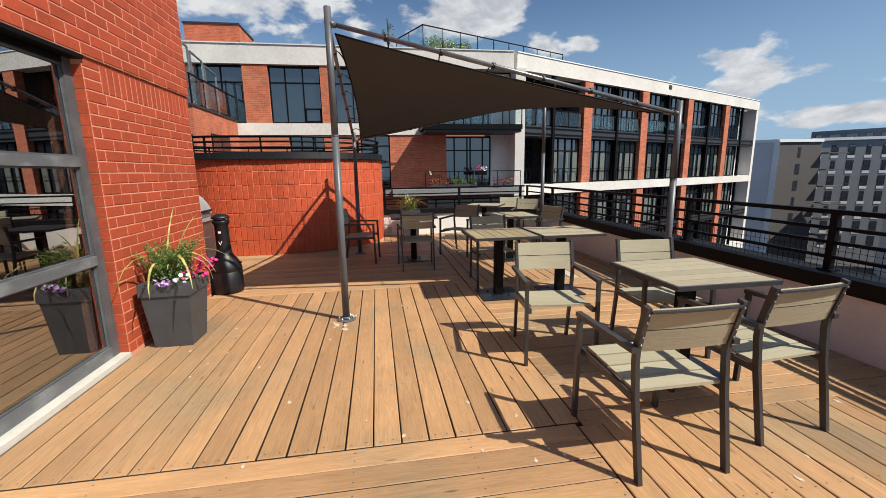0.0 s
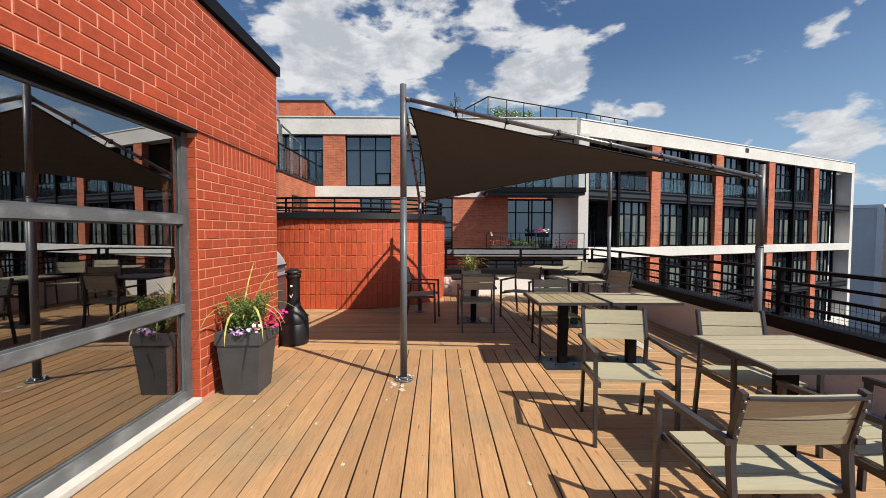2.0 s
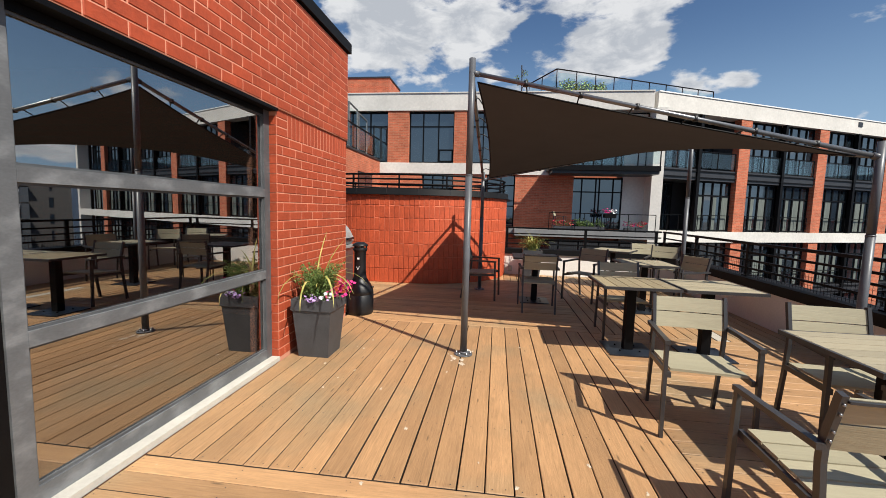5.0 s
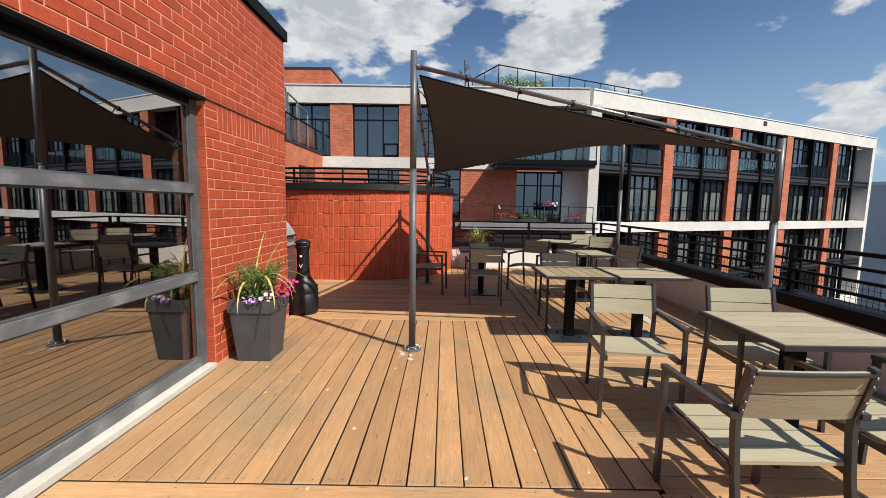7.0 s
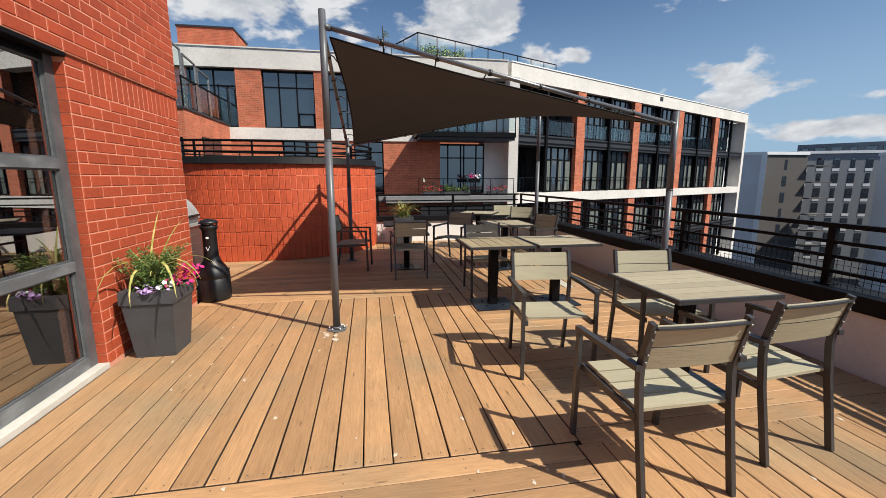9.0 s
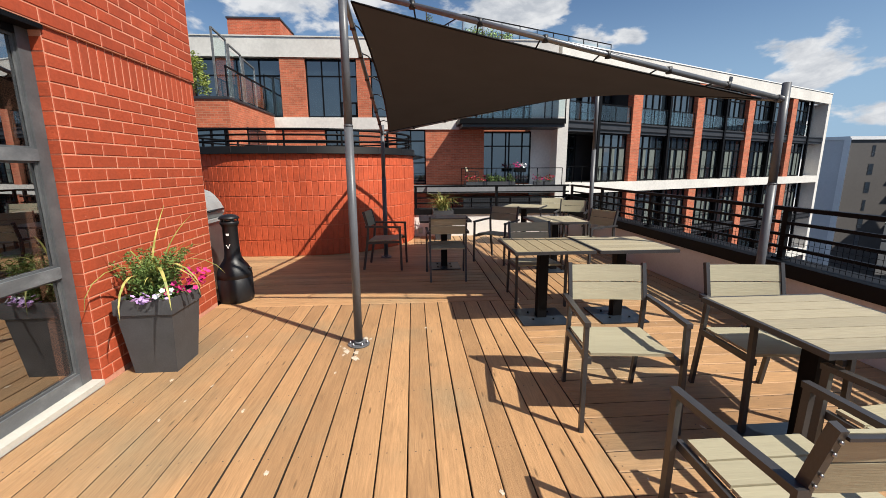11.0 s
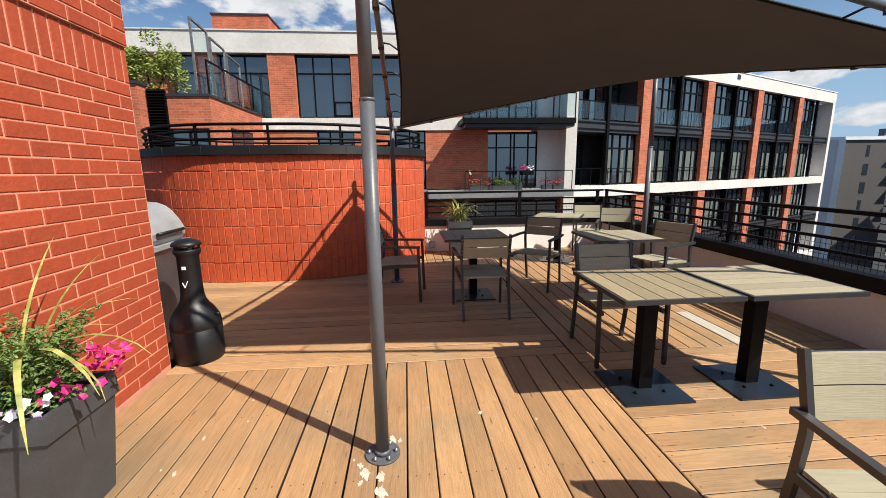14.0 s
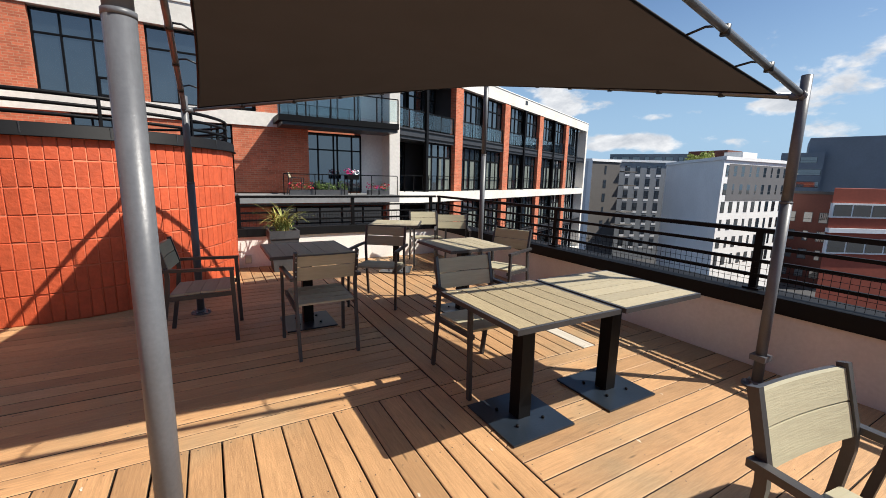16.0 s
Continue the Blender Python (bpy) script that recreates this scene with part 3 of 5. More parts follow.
# ---- shade sail on four posts ----
P1, P2, P3, P4 = (-0.36, 4.07, 2.91), (3.20, 4.07, 2.15), (-0.35, 7.60, 2.16), (3.18, 7.62, 2.86)
shade = thing("shade_canopy", pose(0, 0, 0), "brown shade sail laced to a grey pipe frame", "canopy")
for x, y, z in (P1, P2, P3, P4):
    bm = bmesh.new()
    bm_lathe(bm, [(0.0345, 0.012), (0.0345, z * 0.62)], 24, (x, y))
    bm_lathe(bm, [(0.0360, z * 0.62 - 0.004), (0.0360, z * 0.62 + 0.010)], 24, (x, y))
    bm_lathe(bm, [(0.0315, z * 0.62), (0.0315, z)], 24, (x, y))
    bm_lathe(bm, [(0.0300, z - 0.002), (0.0300, z + 0.004)], 24, (x, y))
    post = part("post", bm, POLE, shade)
    bm = bmesh.new()
    bm_lathe(bm, [(0.092, 0.0), (0.092, 0.012)], 28, (x, y))
    bm_lathe(bm, [(0.044, 0.012), (0.039, 0.035)], 20, (x, y))
    foot = part("base_plate", bm, POLE, shade)
    for k in range(6):
        t = 2 * math.pi * k / 6
        bm = bmesh.new()
        bm_lathe(bm, [(0.011, 0.012), (0.011, 0.024), (0.006, 0.026), (0.006, 0.034)], 6, (x + 0.071 * math.cos(t), y + 0.071 * math.sin(t)))
        part("bolt", bm, STEEL, foot)
DROP = 0.13
corners = [Vector((x, y, z - DROP)) for x, y, z in (P1, P2, P4, P3)]
for a, b in zip(corners, corners[1:] + corners[:1]):
    tubes("pipe", PIPE, shade, ([a, b], 0.021))
    for c, d in ((a, b), (b, a)):
        v = (d - c).normalized()
        tubes("clamp", POLE, shade, ([c - v * 0.02, c + v * 0.07], 0.028))


def sail_point(u, v):
    a, b, d, c = corners
    p = a * (1 - u) * (1 - v) + b * u * (1 - v) + c * (1 - u) * v + d * u * v
    return p


bm = bmesh.new()
N = 28
grid = {}
lo, hi = 0.032, 0.968
for i in range(N + 1):
    for j in range(N + 1):
        u, v = i / N, j / N
        # hollow edges, rounded corners
        su, sv = 4 * u * (1 - u), 4 * v * (1 - v)
        near = lo - 0.018 * (1 - v) ** 3
        uu = near + 0.010 * sv + (hi - near - 0.020 * sv) * u
        vv = lo + 0.020 * su + (hi - lo - 0.034 * su) * v
        p = sail_point(uu, vv)
        p.z -= 0.02 + 0.05 * su * sv * 0.6
        grid[i, j] = bm.verts.new(p)
for i in range(N):
    for j in range(N):
        f = bm.faces.new((grid[i, j], grid[i + 1, j], grid[i + 1, j + 1], grid[i, j + 1]))
        f.smooth = True
cloth = part("sail", bm, CLOTH, shade, "dark brown sail cloth")
bm = bmesh.new()
edge = [(i, 0) for i in range(N)] + [(N, j) for j in range(N)] + [(i, N) for i in range(N, 0, -1)] + [(0, j) for j in range(N, 0, -1)]


def cloth_at(i, j):
    u, v = i / N, j / N
    su, sv = 4 * u * (1 - u), 4 * v * (1 - v)
    near = lo - 0.018 * (1 - v) ** 3
    p = sail_point(near + 0.010 * sv + (hi - near - 0.020 * sv) * u, lo + 0.020 * su + (hi - lo - 0.034 * su) * v)
    p.z -= 0.02 + 0.03 * su * sv
    return p


bm_tube(bm, [cloth_at(i, j) for i, j in edge], 0.009, 6, True)
part("hem", bm, BLACK_METAL, cloth)
for side in range(4):
    for k in range(1, 7):
        q = k / 7
        i, j = [(q, 0), (1, q), (1 - q, 1), (0, 1 - q)][side]
        pa, pb = sail_point(i, j), cloth_at(i * N, j * N)
        mid = (pa + pb) / 2 + Vector((0, 0, 0.03))
        tubes("tie", PLASTIC, shade, ([pb, mid, pa + Vector((0, 0, 0.024))], 0.0065), ([pa + Vector((0, 0, 0.026)), pa - Vector((0, 0, 0.026))], 0.024))


# ---- chairs ----
def make_chair(m):
    """Stacking armchair: bent graphite tube frame, taupe slats; it faces +y."""
    c = thing("armchair", m, "graphite aluminium armchair with taupe slatted seat and back", "chair", "armchairs round the tables")
    for s in (-1, 1):
        bm = bmesh.new()
        bm_path(bm, [(s * 0.232, -0.285, 0), (s * 0.236, -0.222, 0.40), (s * 0.237, -0.205, 0.58), (s * 0.238, -0.208, 0.645), (s * 0.238, -0.264, 0.866)], 0.023, 0.034)
        part("back_leg", bm, CHAIR_METAL, c, bevel=0.004)
        bm = bmesh.new()
        bm_path(bm, [(s * 0.268, 0.285, 0), (s * 0.268, 0.268, 0.645)], 0.024, 0.032)
        part("front_leg", bm, CHAIR_METAL, c, bevel=0.004)
        bm = bmesh.new()
        bm_path(bm, [(s * 0.268, 0.290, 0.645), (s * 0.268, -0.05, 0.650), (s * 0.262, -0.235, 0.650)], 0.034, 0.026)
        part("armrest", bm, CHAIR_METAL, c, bevel=0.005)
        bars("seat_rail", CHAIR_METAL, c, ((s * 0.240, -0.215, 0.405), (s * 0.240, 0.27, 0.425), 0.022, 0.036), bevel=0.003)
        for z in (0.675, 0.715, 0.79, 0.83):
            bm = bmesh.new()
            bm_lathe(bm, [(0.006, -0.003), (0.006, 0.002), (0.003, 0.004)], 8)
            part("screw", bm, STEEL, c, m=pose(s * 0.238, -0.238 - (z - 0.675) * 0.253, z, 78, 0, 0))
    bars("seat_rail", CHAIR_METAL, c, ((-0.256, 0.268, 0.422), (0.256, 0.268, 0.422), 0.022, 0.036), ((-0.23, -0.218, 0.40), (0.23, -0.218, 0.40), 0.022, 0.03), bevel=0.003)
    for k in range(4):
        y = -0.152 + k * 0.113
        bm = bmesh.new()
        bm_box(bm, -0.228, 0.228, y - 0.0535, y + 0.0535, -0.008, 0.008)
        part("seat_slat", bm, SLAT, c, bevel=0.003, m=pose(0, 0, 0.437 + 0.03 * (y + 0.17) , 1.5, 0, 0))
    for z0, z1 in ((0.632, 0.742), (0.749, 0.850)):
        bm = bmesh.new()
        n = 8
        rows = []
        for i in range(n + 1):
            x = -0.226 + 0.452 * i / n
            bow = -0.010 * (1 - (x / 0.226) ** 2)
            ring4 = []
            for z, th in ((z0, 0.008), (z0, -0.008), (z1, -0.008), (z1, 0.008)):
                y = -0.210 - (z - 0.655) * 0.253 + bow + th
                ring4.append(bm.verts.new((x, y, z)))
            rows.append(ring4)
        for a, b in zip(rows, rows[1:]):
            for i in range(4):
                bm.faces.new((a[i], a[(i + 1) % 4], b[(i + 1) % 4], b[i]))
        bm.faces.new(rows[0][::-1])
        bm.faces.new(rows[-1])
        part("back_slat", bm, SLAT, c, bevel=0.002)
    bm = bmesh.new()
    bm_path(bm, [(x, -0.274 - 0.010 * (1 - (x / 0.226) ** 2), 0.842) for x in (-0.226, -0.15, -0.075, 0, 0.075, 0.15, 0.226)], 0.010, 0.022, (0, 0, 1))
    part("top_rail", bm, CHAIR_METAL, c)
    return c


CHAIRS = [(1.385, 1.81, 0), (2.165, 1.97, 5), (1.362, 3.016, 173), (2.25, 2.93, 174), (1.478, 5.16, 180), (-0.31, 6.94, -97), (0.574, 6.24, 0), (1.47, 7.19, 141.5),
          (2.73, 6.55, 113), (3.0, 8.98, 166), (3.13, 8.34, 151)]
first = make_chair(pose(CHAIRS[0][0], CHAIRS[0][1], 0, 0, 0, CHAIRS[0][2]))
for x, y, a in CHAIRS[1:]:
    copy_thing(first, pose(x, y, 0, 0, 0, a))


# ---- tables ----
def make_table(m, top_wood, label):
    """Square table with slatted top on one column and a flat base plate; slats along y."""
    t = thing("cafe_table", m, label, "table", "square pedestal tables")
    h = 0.37
    boxes("frame", CHAIR_METAL, t, (-h, h, -h, -h + 0.018, 0.722, 0.750), (-h, h, h - 0.018, h, 0.722, 0.750), (-h, -h + 0.018, -h + 0.018, h - 0.018, 0.722, 0.750), (h - 0.018, h, -h + 0.018, h - 0.018, 0.722, 0.750))
    n = 6
    w = (2 * h - 0.036) / n
    for k in range(n):
        x = -h + 0.018 + w * (k + 0.5)
        bm = bmesh.new()
        seam = 0.0042 if top_wood is WORN_SLAT else 0.0026
        bm_box(bm, -w / 2 + seam, w / 2 - seam, -h + 0.019, h - 0.019, 0.730, 0.751)
        part("slat", bm, top_wood, t, bevel=0.002, m=pose(x, 0, 0))
    bars("crossbar", BLACK_METAL, t, ((-0.27, 0, 0.716), (0.27, 0, 0.716), 0.05, 0.026), ((0, -0.27, 0.713), (0, 0.27, 0.713), 0.05, 0.018), bevel=0.002)
    boxes("column", BLACK_METAL, t, (-0.046, 0.046, -0.046, 0.046, 0.014, 0.702), bevel=0.006)
    boxes("base_plate", PLATE, t, (-0.232, 0.232, -0.232, 0.232, 0.004, 0.016), bevel=0.003)
    for sx, sy in ((-1, -1), (1, -1), (1, 1), (-1, 1)):
        bm = bmesh.new()
        bm_lathe(bm, [(0.010, 0.016), (0.010, 0.028), (0.005, 0.030)], 8, (sx * 0.10, sy * 0.10))
        part("bolt", bm, BLACK_METAL, t)
        bm = bmesh.new()
        bm_lathe(bm, [(0.018, 0.0), (0.018, 0.004)], 10, (sx * 0.20, sy * 0.20))
        part("foot", bm, PLASTIC, t)
    return t


TABLES = [(1.385, 4.57, 0), (2.155, 4.56, 90), (2.14, 2.50, 90), (0.58, 6.84, 0), (2.165, 6.50, 0), (2.29, 8.62, -30)]
make_table(pose(TABLES[0][0], TABLES[0][1], 0, 0, 0, TABLES[0][2]), WORN_SLAT, "square table with browner weathered slat top and pedestal base")
table = make_table(pose(TABLES[1][0], TABLES[1][1], 0, 0, 0, TABLES[1][2]), TABLE_SLAT, "square taupe slat-top table on a dark pedestal base")
for x, y, a in TABLES[2:]:
    copy_thing(table, pose(x, y, 0, 0, 0, a))


# ---- planters ----
def make_planter(m, low, top, h, label):
    """Square tapered planter with a stepped lip."""
    p = thing("planter", m, label, "planter")
    bm = bmesh.new()
    prof = [(low, 0), (low + (top - low) * 0.80, h * 0.80), (low + (top - low) * 0.80 + 0.013, h * 0.812), (top, h), (top - 0.02, h), (top - 0.03, h - 0.05)]
    rings = [[bm.verts.new((sx * r, sy * r, z)) for sx, sy in ((-1, -1), (1, -1), (1, 1), (-1, 1))] for r, z in prof]
    for a, b in zip(rings, rings[1:]):
        for i in range(4):
            bm.faces.new((a[i], a[(i + 1) % 4], b[(i + 1) % 4], b[i]))
    bm.faces.new(rings[0][::-1])
    bm.faces.new(rings[-1])
    part("pot", bm, POT, p, bevel=0.005)
    boxes("soil", SOIL, p, (-top + 0.035, top - 0.035, -top + 0.035, top - 0.035, h - 0.055, h - 0.045))
    return p


def bm_blade(bm, root, lean, length, droop, w, rng):
    """A long arching leaf."""
    d = Vector((math.cos(lean), math.sin(lean), 0))
    s = Vector((-d.y, d.x, 0))
    n = 8
    out = rng.uniform(0.15, 0.5)
    prev = None
    p = Vector(root)
    ang = math.pi / 2 - out * 0.5
    for i in range(n + 1):
        k = i / n
        ww = w * (1 - k) ** 0.6 * (0.7 + 0.6 * min(1, k * 3)) + 0.0008
        a, b = bm.verts.new(p + s * ww), bm.verts.new(p - s * ww)
        if prev:
            bm.faces.new((prev[0], a, b, prev[1]))
        prev = (a, b)
        p = p + (d * math.cos(ang) + Vector((0, 0, math.sin(ang)))) * (length / n)
        ang -= droop / n


def bm_leaf(bm, c, size, rng):
    q = Euler((rng.uniform(-1.1, 1.1), rng.uniform(-1.1, 1.1), rng.uniform(0, 6.28))).to_matrix()
    v = [bm.verts.new(Vector(c) + q @ Vector((x * size, y * size, z * size))) for x, y, z in ((0, -1, 0), (0.38, 0, 0.12), (0, 1, 0), (-0.38, 0, 0.12))]
    bm.faces.new((v[0], v[1], v[2]))
    bm.faces.new((v[0], v[2], v[3]))


def bm_flower(bm, c, size, rng):
    q = Euler((rng.uniform(-0.9, 0.9), rng.uniform(-0.9, 0.9), rng.uniform(0, 6.28))).to_matrix()
    mid = bm.verts.new(Vector(c))
    ring5 = [bm.verts.new(Vector(c) + q @ Vector((size * math.cos(t) * k, size * math.sin(t) * k, size * 0.35))) for t, k in ((2 * math.pi * i / 10, 1 if i % 2 else 0.72) for i in range(10))]
    for i in range(10):
        bm.faces.new((mid, ring5[i], ring5[(i + 1) % 10]))


def bm_clump(bm, c, r, count, size, rng):
    for _ in range(count):
        while True:
            v = Vector((rng.uniform(-1, 1), rng.uniform(-1, 1), rng.uniform(-0.6, 1)))
            if v.length < 1:
                break
        bm_leaf(bm, (c[0] + v.x * r, c[1] + v.y * r, c[2] + v.z * r), size * rng.uniform(0.6, 1.3), rng)


rng = random.Random(5)
PX, PY, PH = -1.80, 3.84, 0.575
make_planter(pose(PX, PY, 0), 0.150, 0.200, PH, "tapered square charcoal planter standing by the brick wall")
flora = thing("potted_flowers", pose(PX, PY, PH - 0.05), "green bushy plant with arching grass blades and petunias", "plant")
bm = bmesh.new()
# low cushion of small leaves, then upright sprays of leaflets
for _ in range(34):
    a, r = rng.uniform(0, 6.28), 0.17 * math.sqrt(rng.random())
    bm_clump(bm, (r * math.cos(a), r * math.sin(a), rng.uniform(0.03, 0.15)), 0.055, 46, 0.014, rng)
for _ in range(66):
    a, r = rng.uniform(0, 6.28), rng.uniform(0.02, 0.13)
    out, high = rng.uniform(0.05, 0.16), rng.uniform(0.16, 0.33)
    for k in range(11):
        q = k / 10
        at = (math.cos(a) * (r + out * q * q), math.sin(a) * (r + out * q * q), 0.04 + high * q)
        bm_clump(bm, at, 0.034 - 0.012 * q, 11, 0.016 - 0.004 * q, rng)
part("foliage", bm, LEAF, flora)["kind"] = "stuff"
bm = bmesh.new()
# long arching blades: bearing, length, droop, half width
for lean, length, droop, w in ((2.2, 0.66, 3.1, 0.008), (3.3, 0.62, 3.3, 0.007), (1.2, 0.62, 0.9, 0.008), (0.6, 0.55, 1.4, 0.009), (-0.4, 0.66, 2.7, 0.013), (-0.9, 0.72, 3.0, 0.013), (0.1, 0.62, 2.6, 0.010),
                               (-2.6, 0.66, 3.2, 0.007), (-2.0, 0.70, 3.3, 0.008), (2.8, 0.42, 3.2, 0.007), (1.9, 0.52, 2.8, 0.008), (0.9, 0.60, 2.0, 0.010), (-0.1, 0.60, 3.3, 0.009), (-1.4, 0.62, 3.2, 0.011), (1.6, 0.66, 0.6, 0.008), (0.3, 0.5, 1.9, 0.009),
                               (-1.1, 0.46, 1.5, 0.010), (2.5, 0.5, 1.6, 0.009)):
    bm_blade(bm, (rng.uniform(-0.07, 0.03), rng.uniform(-0.07, 0.07), 0.03), lean, length * 1.12, droop, w, rng)
for k in range(9):
    bm_blade(bm, (rng.uniform(-0.08, 0.04), rng.uniform(-0.08, 0.08), 0.02), rng.uniform(0, 6.28), rng.uniform(0.28, 0.52), rng.uniform(0.7, 2.4), rng.uniform(0.004, 0.007), rng)
part("grass", bm, BLADE, flora)["kind"] = "stuff"
bm = bmesh.new()
for k in range(46):
    bm_flower(bm, (rng.uniform(0.10, 0.31), rng.uniform(-0.12, 0.24), rng.uniform(0.06, 0.19)), rng.uniform(0.018, 0.028), rng)
part("magenta_bloom", bm, PINK, flora)["kind"] = "stuff"
bm = bmesh.new()
for k in range(20):
    bm_flower(bm, (rng.uniform(-0.06, 0.16), rng.uniform(-0.25, -0.16), rng.uniform(0.03, 0.10)), rng.uniform(0.016, 0.024), rng)
part("lilac_bloom", bm, LILAC, flora)["kind"] = "stuff"
bm = bmesh.new()
for k in range(7):
    bm_flower(bm, (rng.uniform(0.08, 0.20), rng.uniform(-0.24, -0.12), rng.uniform(0.06, 0.12)), rng.uniform(0.016, 0.022), rng)
part("white_bloom", bm, WHITE, flora)["kind"] = "stuff"

QX, QY, QH = 0.74, 9.36, 0.62
make_planter(pose(QX, QY, 0), 0.16, 0.21, QH, "tapered square charcoal planter by the back parapet")
spiky = thing("spiky_plant", pose(QX, QY, QH - 0.05), "spiky green grass plant in a dark planter", "plant")
bm = bmesh.new()
for k in range(90):
    bm_blade(bm, (rng.uniform(-0.09, 0.09), rng.uniform(-0.09, 0.09), 0.02), rng.uniform(0, 6.28), rng.uniform(0.32, 0.66), rng.uniform(1.0, 2.9), rng.uniform(0.004, 0.009), rng)
part("grass", bm, BLADE, spiky)["kind"] = "stuff"
bm = bmesh.new()
for k in range(6):
    bm_clump(bm, (rng.uniform(-0.13, 0.13), rng.uniform(-0.13, 0.13), 0.10), 0.09, 80, 0.016, rng)
part("foliage", bm, LEAF, spiky)["kind"] = "stuff"

# ---- smokers' receptacle ----
ash = thing("cigarette_receptacle", pose(-1.925, 5.43, 0), "black bottle-shaped plastic cigarette receptacle on the deck", "ashtray")
bm = bmesh.new()
bm_lathe(bm, [(0.172, 0.0), (0.181, 0.012), (0.187, 0.05), (0.187, 0.272), (0.183, 0.276), (0.183, 0.282), (0.187, 0.286), (0.183, 0.33), (0.168, 0.375), (0.143, 0.42), (0.112, 0.462), (0.092, 0.50), (0.083, 0.55),
              (0.080, 0.62), (0.079, 0.85), (0.086, 0.868), (0.097, 0.884), (0.099, 0.905), (0.094, 0.912), (0.074, 0.914)], 36)
part("body", bm, PLASTIC, ash)
bm = bmesh.new()
bm_lathe(bm, [(0.056, 0.910), (0.056, 0.950)], 20)
part("collar", bm, STEEL, ash, "pale metal collar below the lid")
for k in range(5):
    t = 2 * math.pi * (k + 0.3) / 5
    boxes("lid_post", PLASTIC, ash, (-0.008, 0.008, -0.014, 0.014, 0.908, 0.950), m=pose(0.084 * math.cos(t), 0.084 * math.sin(t), 0, 0, 0, math.degrees(t)))
bm = bmesh.new()
bm_lathe(bm, [(0.080, 0.944), (0.106, 0.942), (0.108, 0.950), (0.098, 0.966), (0.072, 0.982), (0.04, 0.991), (0.01, 0.994)], 32)
part("lid", bm, PLASTIC, ash)
boxes("sticker", WHITE, ash, (-0.015, 0.015, -0.081, -0.076, 0.76, 0.785), label="small pale sticker")
bm = bmesh.new()
bm_bar(bm, (-0.02, -0.086, 0.66), (0.0, -0.094, 0.62), 0.004, 0.006)
bm_bar(bm, (0.02, -0.085, 0.67), (0.0, -0.094, 0.62), 0.004, 0.006)
part("check_mark", bm, WHITE, ash, "white tick mark")
tubes("latch", PLASTIC, ash, ([(0.165, -0.02, 0.38), (0.20, -0.02, 0.38)], 0.012))

# ---- barbecue ----
bbq = thing("barbecue_grill", pose(-2.60, 5.83, 0), "grey gas barbecue with closed lid behind the brick wall", "barbecue")
boxes("cabinet", STEEL, bbq, (-0.33, 0.33, -0.28, 0.28, 0.06, 0.86), bevel=0.01)
boxes("shelf", GRILL_GREY, bbq, (-0.36, 0.36, -0.30, 0.30, 0.865, 0.90), bevel=0.008)
bm = bmesh.new()
prof = [(0.30, 0.90), (0.335, 0.95), (0.338, 1.00), (0.30, 1.08), (0.245, 1.16), (0.19, 1.21), (0.12, 1.238), (0.0, 1.25), (-0.18, 1.245), (-0.26, 1.21), (-0.30, 1.13), (-0.31, 0.90)]
a = [bm.verts.new((x, -0.27, z)) for x, z in prof]
b = [bm.verts.new((x, 0.27, z)) for x, z in prof]
for i in range(len(prof)):
    bm.faces.new((a[i], a[(i + 1) % len(prof)], b[(i + 1) % len(prof)], b[i]))
bm.faces.new(a[::-1])
bm.faces.new(b)
lid = part("lid", bm, GRILL_GREY, bbq, "pale grey rounded lid", bevel=0.015, seg=2)
tubes("handle", PLASTIC, lid, ([(0.36, -0.2, 1.0), (0.36, 0.2, 1.0)], 0.014), ([(0.30, -0.18, 0.99), (0.36, -0.18, 1.0)], 0.01), ([(0.30, 0.18, 0.99), (0.36, 0.18, 1.0)], 0.01))
for sx in (-1, 1):
    for sy in (-1, 1):
        tubes("wheel", PLASTIC, bbq, ([(sx * 0.26, sy * 0.22 - 0.015, 0.03), (sx * 0.26, sy * 0.22 + 0.015, 0.03)], 0.03))

outlet = thing("outdoor_socket", pose(0.27, BACK, 0.13), "small grey weatherproof socket on the back parapet", "socket")
boxes("box", GRILL_GREY, outlet, (-0.045, 0.045, -0.06, 0.0, -0.06, 0.07), bevel=0.008)
boxes("cover", STEEL, outlet, (-0.035, 0.035, -0.068, -0.06, -0.045, 0.055), bevel=0.003)
boxes("bracket", POLE, shade, (P2[0] - 0.055, P2[0] + 0.055, P2[1] - 0.05, P2[1] + 0.05, 0.20, 0.24), bevel=0.004)
# gap beside the drum: black railing and a wooden fence piece
gap = thing("railing", pose(-4.72, 9.0, 0), "black steel railing beside the drum", "railing")
for z in (0.3, 0.75, 1.2, 1.65, 2.0):
    bars("bar", BLACK_METAL, gap, ((-1.8, 0, z), (0.35, 0, z), 0.03, 0.04))
for x in (-1.7, -0.9, -0.1, 0.3):
    boxes("post", BLACK_METAL, gap, (x - 0.03, x + 0.03, -0.03, 0.03, -0.02, 2.0))
fence = thing("wooden_fence", pose(-4.66, 8.8, 0), "short pale timber fence beside the drum", "fence")
for k in range(9):
    boxes("board", WOOD, fence, (-1.4 + k * 0.2, -1.22 + k * 0.2, -0.012, 0.012, -0.02, 1.45))

